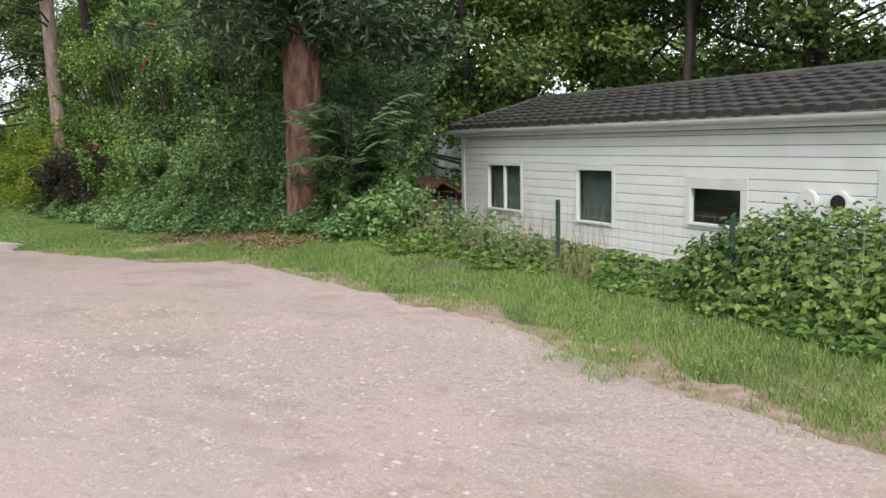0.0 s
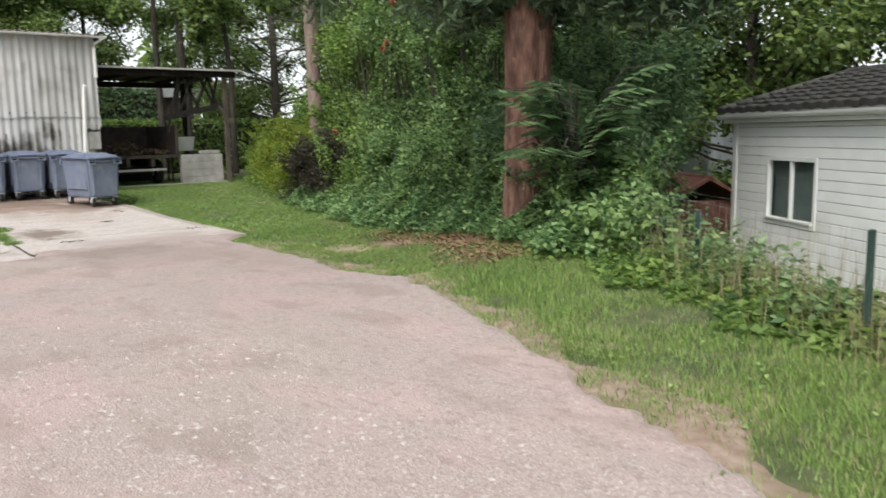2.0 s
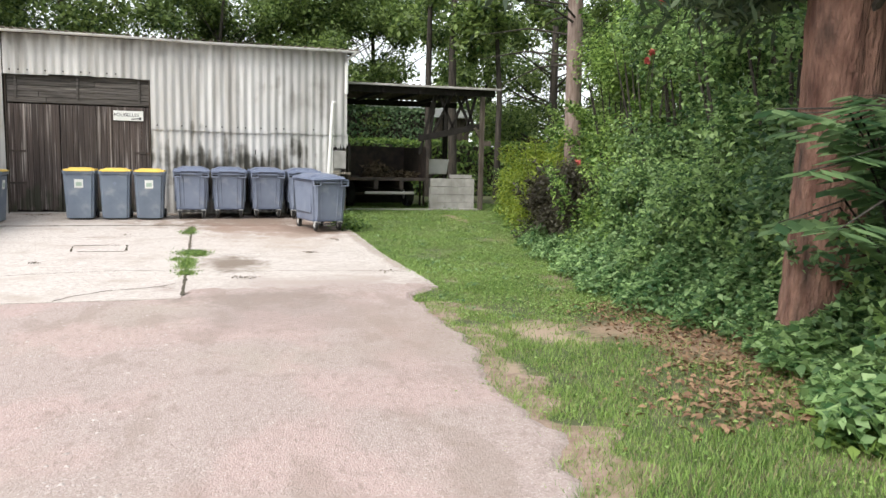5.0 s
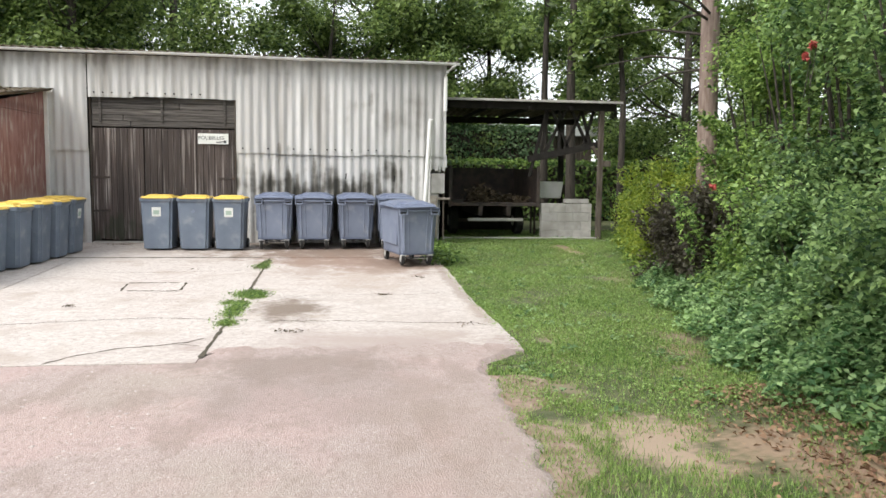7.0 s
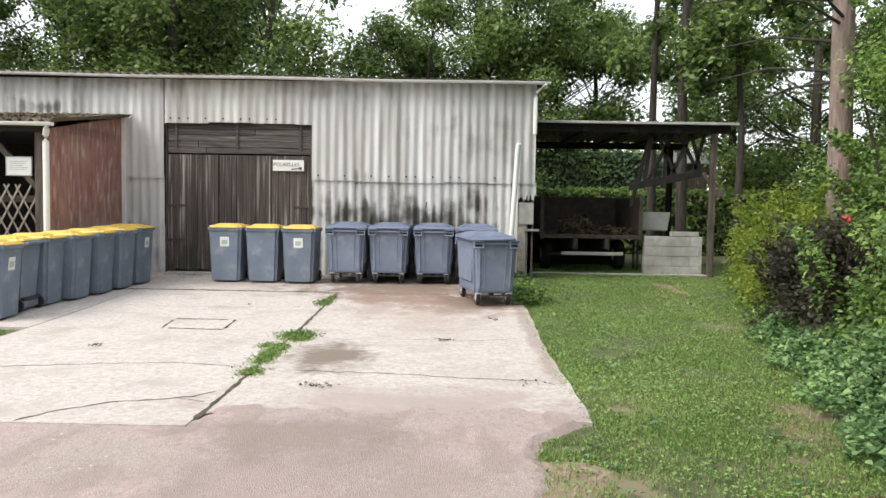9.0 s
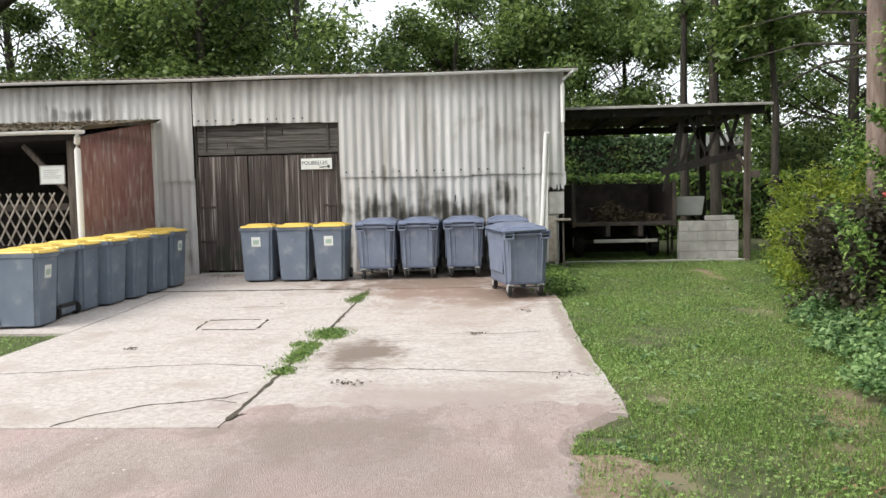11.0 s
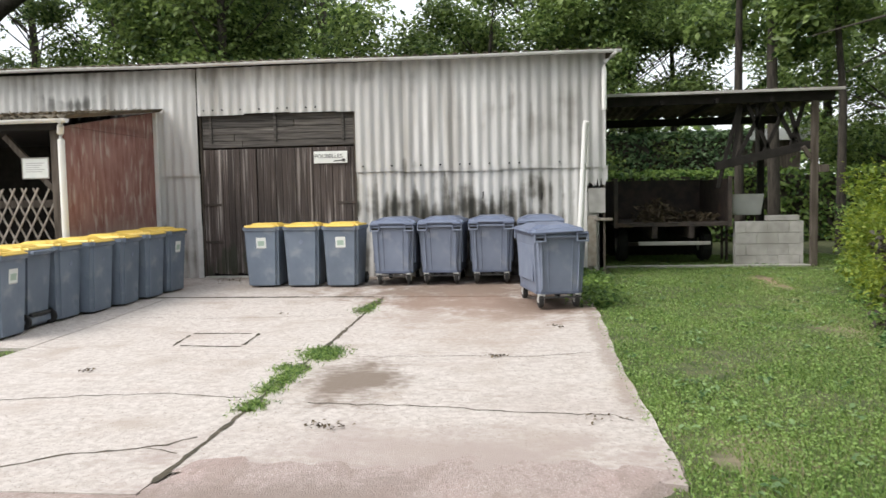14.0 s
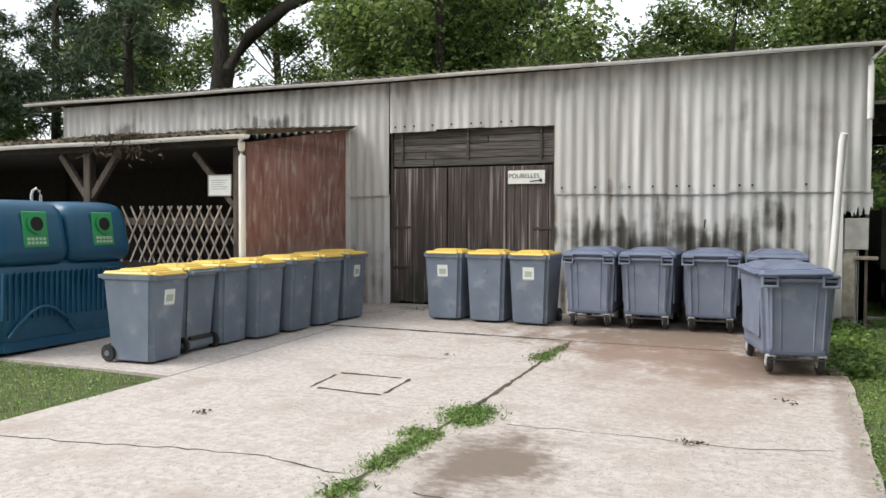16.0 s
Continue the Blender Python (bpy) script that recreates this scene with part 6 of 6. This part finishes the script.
spruce = conifer(15, 3.4, 1.2, 28000, 404, "dark conifer with drooping boughs", 0.2)

stand(oak, [(-34, -7.5, 1.0), (-33.5, -0.3, 0.95), (-36, 8.5, 0.8), (-35, 19, 1.0), (-12.5, 19, 1.0), (3.5, 19.5, 1.0), (-2.5, 23, 1.1), (9.5, 15, 1.0), (-20.5, 21, 1.0)], 1)
stand(ash, [(-32.5, -3.2, 1.0), (-38, 6.8, 1.05), (-39, 17.5, 0.95), (-38, -13, 1.1), (-7, 22, 1.05), (-16.5, 16.8, 0.9), (7, 24, 1.1)], 2)
stand(low_oak, [(-36.5, 23, 1.1), (-23.5, 18.5, 0.9), (-14, 15.2, 0.8), (-9.3, 16.4, 0.85), (-4.5, 17.5, 0.9), (0.6, 16.4, 0.9), (6.0, 14.8, 0.9), (-30, 25, 1.2), (-35, -5, 1.2), (-35.5, 4.8, 1.0), (-39, 11.9, 1.1), (-37.5, 10.2, 1.1), (-40, -4.5, 1.4), (-10.8, 21, 1.2), (-2.5, 20, 1.1), (-27, -19.5, 1.0), (-37, -19, 1.3)], 3)
stand(spruce, [(-29.5, -13.0, 1.0), (-25.5, -15.5, 0.9), (-36, -2.5, 0.7), (-30.5, -17.5, 1.0)], 4)

# dark forked tree behind the barn
rng = np.random.default_rng(90)
fork = thing("forked_tree", -33.5, -12.6, 0, 0, "dark forked tree leaning over the barn roof", "tree")
ways = [([(0.2, -0.4, -0.1), (0.1, -0.3, 3), (0, 0.0, 5.8), (0.1, 0.3, 7.2)], [0.55, 0.48, 0.42, 0.40]),
        ([(0.1, 0.2, 6.9), (0.0, 0.05, 9), (-0.2, -0.5, 12), (-0.3, -0.6, 15)], [0.32, 0.28, 0.2, 0.08]),
        ([(0.1, 0.3, 7.0), (0, 1.4, 8.3), (0, 3.0, 9.2), (0, 5.0, 9.7), (0.3, 6.5, 10.8)], [0.28, 0.24, 0.2, 0.15, 0.06])]
tubes("trunk", ways, M_BARK, fork, 10, 0.04, rng)
crown(fork, [(np.array((rng.uniform(-1.5, 1.5), rng.uniform(-4, 6), rng.uniform(9.5, 14))), rng.uniform(0.7, 1.3)) for k in range(16)], 9000, 0.14, rng, L_TREE)

# the red-barked tree at the verge
rng = np.random.default_rng(91)
big = thing("red_barked_tree", -7.70, 8.66, float(ground_z(-7.70, 8.66)), 0, "large red-brown barked evergreen tree at the verge", "tree")
prof = [(-0.3, 0.34), (0.1, 0.29), (0.6, 0.26), (1.4, 0.25), (2.2, 0.26), (3.0, 0.27), (4.5, 0.27), (7, 0.2), (11, 0.1), (13, 0.03)]
n, v, f = 40, [], []
path = []
for z in np.arange(-0.3, 13, 0.12):
    path.append(float(z))
for z in path:
    r = float(np.interp(z, [q for q, _ in prof], [q for _, q in prof]))
    for k in range(n):
        a = 2 * math.pi * k / n
        ridge = 0.05 * math.sin(7 * a + 0.5 * math.sin(z * 1.3)) + 0.035 * math.sin(13 * a + z * 0.7) + 0.02 * float(rng.normal())
        v.append((0.012 * z + r * (1 + ridge) * math.cos(a), 0.01 * z + r * (1 + ridge) * math.sin(a), z))
for i in range(len(path) - 1):
    for k in range(n):
        f.append((i * n + k, i * n + (k + 1) % n, (i + 1) * n + (k + 1) % n, (i + 1) * n + k))
flat_mesh("trunk", v, f, M_BARK_RED, big, True)
ways, lump = [], []
for k in range(44):
    z = rng.uniform(2.8, 12.5)
    a = rng.uniform(0, 6.283)
    reach = rng.uniform(1.2, 3.0) * (1.1 - z / 15)
    tip = Vector((reach * math.cos(a), reach * math.sin(a), z - 0.2 * reach))
    s = Vector((0.012 * z, 0, z))
    ways.append(([s, (s + tip) / 2 + Vector((0, 0, 0.15)), tip], [0.05, 0.03, 0.008]))
    for q in (0.5, 0.8, 1.0):
        lump.append((np.array(s.lerp(tip, q)), rng.uniform(0.35, 0.6)))
for k in range(22):
    a = rng.uniform(0, 6.283)
    q = rng.uniform(0.45, 1.2)
    z = rng.uniform(2.55, 4.6)
    lump.append((np.array((q * math.cos(a), q * math.sin(a), z)), rng.uniform(0.3, 0.5)))
    ways.append(([Vector((0, 0, z + 0.2)), Vector((q * math.cos(a), q * math.sin(a), z))], [0.035, 0.01]))
for k in range(34):
    a = rng.uniform(0, 6.283)
    q = rng.uniform(0.28, 0.62)
    z = rng.uniform(3.4, 5.2)
    lump.append((np.array((q * math.cos(a), q * math.sin(a), z)), rng.uniform(0.26, 0.46)))
for k in range(26):
    a = rng.uniform(0, 6.283)
    q = rng.uniform(0.8, 2.4)
    z = rng.uniform(2.6, 4.4)
    lump.append((np.array((q * math.cos(a), q * math.sin(a), z)), rng.uniform(0.35, 0.6)))
    ways.append(([Vector((0, 0, z + 0.4)), Vector((q * math.cos(a), q * math.sin(a), z))], [0.035, 0.008]))
for j in range(10):
    a = 0.63 * j
    ways.append(([(0.25 * math.cos(a), 0.25 * math.sin(a), 2.4 + 0.1 * j), (0.45 * math.cos(a), 0.45 * math.sin(a), 2.6 + 0.1 * j)], [0.04, 0.012]))
tubes("branchwork", ways, M_BARK, big, 6)
crown(big, lump, 72000, 0.036, rng, L_PINE, 0.85, 3.8, 0.15)

skirt = []
for k in range(30):
    a = rng.uniform(0, 6.283)
    q = rng.uniform(0.28, 0.50)
    skirt.append((np.array((q * math.cos(a), q * math.sin(a), 2.62 + 1.0 * (k / 30) ** 0.8)), rng.uniform(0.15, 0.27)))
crown(big, skirt, 13000, 0.034, rng, L_PINE, 0.95, 3.8, 0.15)

# the pink-barked pine with bare lower branches
rng = np.random.default_rng(92)
pine = thing("pine", -19.3, 12.32, float(ground_z(-19.3, 12.32)), 0, "pine with pinkish-grey trunk and bare branches", "tree")
tube("trunk", [(0.05, 0.1, -0.1), (0, 0, 2), (0, -0.05, 5), (0.05, -0.1, 9), (0, 0, 13)], [0.24, 0.19, 0.165, 0.12, 0.04], M_BARK_PINK, pine, 12, 0.03, rng)
ways, lump = [], []
for k in range(16):
    z = rng.uniform(3.6, 6.5)
    a = rng.uniform(3.3, 5.6)
    reach = rng.uniform(1.2, 3.0)
    tip = Vector((reach * math.cos(a), reach * math.sin(a), z + rng.uniform(-0.5, 0.3)))
    ways.append(([Vector((0, 0, z)), Vector((0, 0, z)).lerp(tip, 0.5) + Vector((0, 0, 0.15)), tip], [0.03, 0.02, 0.005]))
for k in range(30):
    z = rng.uniform(6.5, 13)
    a = rng.uniform(0, 6.283)
    reach = rng.uniform(1.0, 3.0) * (1.25 - z / 16)
    tip = Vector((reach * math.cos(a), reach * math.sin(a), z + 0.2))
    ways.append(([Vector((0, 0, z)), tip], [0.04, 0.008]))
    lump += [(np.array(tip), 0.55), (np.array(Vector((0, 0, z)).lerp(tip, 0.6)), 0.45)]
tubes("branchwork", ways, M_BARK, pine, 6)
crown(pine, lump, 12000, 0.10, rng, L_PINE, 0.7, 2.6, 0.1)
for x, y, hgt, r in ((-22.5, 15.6, 12, 0.16), (-30.0, 12.9, 12, 0.16), (-30.4, 12.1, 11, 0.13), (-28.5, 14.0, 9, 0.11), (-11.5, 15.5, 9, 0.07), (-4.4, 16.5, 10, 0.09)):
    e = thing("slender_tree", x, y, float(ground_z(x, y)), 0, "slender bare-stemmed tree with high thin crown", "tree", "slender trees")
    rg = np.random.default_rng(int(abs(x * 10)))
    tube("trunk", [(0, 0, -0.1), (rg.normal() * 0.1, rg.normal() * 0.1, hgt * 0.4), (rg.normal() * 0.3, rg.normal() * 0.3, hgt)], [r * 1.1, r * 0.85, r * 0.3], M_BARK, e, 9, 0.03, rg)
    crown(e, [(np.array((rg.normal() * 1.2, rg.normal() * 1.2, rg.uniform(hgt * 0.5, hgt))), rg.uniform(0.5, 0.9)) for k in range(12)], 3600, 0.13, rg, L_TREE)

# compound-leaved sapling in front of the trunk
rng = np.random.default_rng(93)
sap = thing("sapling", -6.45, 8.15, float(ground_z(-6.45, 8.15)), 0, "young shrub with long dark pinnate leaves", "sapling")
ways, leafs = [], []
for k in range(42):
    a = rng.uniform(0, 6.283)
    z = rng.uniform(0.8, 1.9)
    reach = rng.uniform(0.4, 0.95)
    s = Vector((0.1 * math.cos(a), 0.1 * math.sin(a), z * 0.6))
    tip = Vector((reach * math.cos(a), reach * math.sin(a), z - 0.1))
    mid = (s + tip) / 2 + Vector((0, 0, 0.3))
    ways.append(([s, mid, tip], [0.012, 0.008, 0.003]))
    for t in np.linspace(0.25, 1, 9):
        p = (1 - t) ** 2 * np.array(s) + 2 * t * (1 - t) * np.array(mid) + t * t * np.array(tip)
        for sd in (-1, 1):
            d = np.array((-math.sin(a) * sd, math.cos(a) * sd, -0.25))
            u = np.array((math.cos(a), math.sin(a), 0))
            q = p + d * 0.20
            leafs.append([p, p + d * 0.09 + u * 0.055, q + u * 0.03, p + d * 0.10 - u * 0.045])
ways.append(([(0, 0, -0.1), (0.02, 0, 0.7), (0, 0, 1.3)], [0.03, 0.025, 0.015]))
tagged(tubes("branchwork", ways, M_BARK, sap, 5), kind="stuff")
tagged(quads("leaflet_spray", np.array(leafs), L_DARK, sap), kind="stuff")

# hedges beyond the shed


def hedge(x, y0, y1, h, w, n, material, seed, label):
    rng = np.random.default_rng(seed)
    e = thing("hedge", x, (y0 + y1) / 2, float(ground_z(x, 10)), 0, label, "hedge")
    L = (y1 - y0) / 2
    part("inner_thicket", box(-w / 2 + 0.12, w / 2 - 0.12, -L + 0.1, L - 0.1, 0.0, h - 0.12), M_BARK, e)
    k = int(n * 0.62)
    face = np.stack([np.full(k, w / 2) + rng.normal(0, 0.05, k), rng.uniform(-L, L, k), rng.uniform(0, h, k)], 1)
    m = n - k
    top = np.stack([rng.uniform(-w / 2, w / 2, m), rng.uniform(-L, L, m), np.full(m, h) + rng.normal(0, 0.05, m)], 1)
    pts = np.concatenate([face, top])
    outs = np.concatenate([np.tile((1.0, 0, 0), (k, 1)), np.tile((0, 0, 1.0), (m, 1))])
    quads("leaves", leaves(pts, 0.11, rng, 0.2, 1.4, 0.4, outs), material, e)


hedge(-31.5, 6.0, 22.0, 1.95, 1.2, 9000, L_IVY, 501, "trimmed light green hedge across the grass")
hedge(-36.0, 4.0, 13.8, 3.35, 1.0, 7500, L_DARK, 502, "tall dark clipped hedge behind")
cabin = thing("white_cabin", -39.5, 13.5, 0.1, 0, label="far white-roofed cabin glimpsed behind the hedge", category="cabin")
part("wall", box(-2, 2, -2.5, 2.5, 0, 3.2), M_TIMBER, cabin)
part("roof_panel", box(-2.3, 2.3, -2.8, 2.8, 3.2, 3.6), M_WHITE, cabin)

# far woods all round
rng = np.random.default_rng(95)
n = 52000
a = rng.uniform(0, 6.283, n)
rad = rng.uniform(46, 60, n)
top = 6.5 + 2.5 * np.sin(a * 9) + 2.5 * np.sin(a * 23 + 1) + 1.5 * np.sin(a * 57)
z = rng.uniform(0, 1, n) ** 0.8 * top
pts = np.stack([-14 + rad * np.cos(a), 5 + rad * np.sin(a), z], 1)
tagged(quads("far_woods", leaves(pts, 0.5, rng, 0.3, 1.4), L_TREE), "distant belt of green woodland", "woods", kind="stuff")
# moss and dead leaves on the lean-to roof
n = 5200
x = BX + 0.15 + 3.05 * rng.uniform(0, 1, n) ** 0.6
p = np.stack([x, rng.uniform(-9.5, -0.42, n), 3.26 - (x - BX - 0.08) * 0.1346 + 0.015 + np.abs(rng.normal(0, 0.018, n))], 1)
tagged(quads("roof_litter", leaves(p, 0.034, rng, 1.0, 1.8), L_WASTE), "moss and dead leaves on the lean-to roof", "litter", kind="stuff")
# dead ivy on the lean-to gutter
n = 620
p = np.stack([BX + 3.2 + rng.normal(0, 0.06, n), rng.normal(-2.75, 0.35, n), 2.9 - np.abs(rng.normal(0, 0.16, n))], 1)
tagged(quads("dead_creeper", leaves(p, 0.032, rng, 0.0, 3.5), L_WASTE), "brown dead creeper hanging over the gutter", "creeper", kind="stuff")
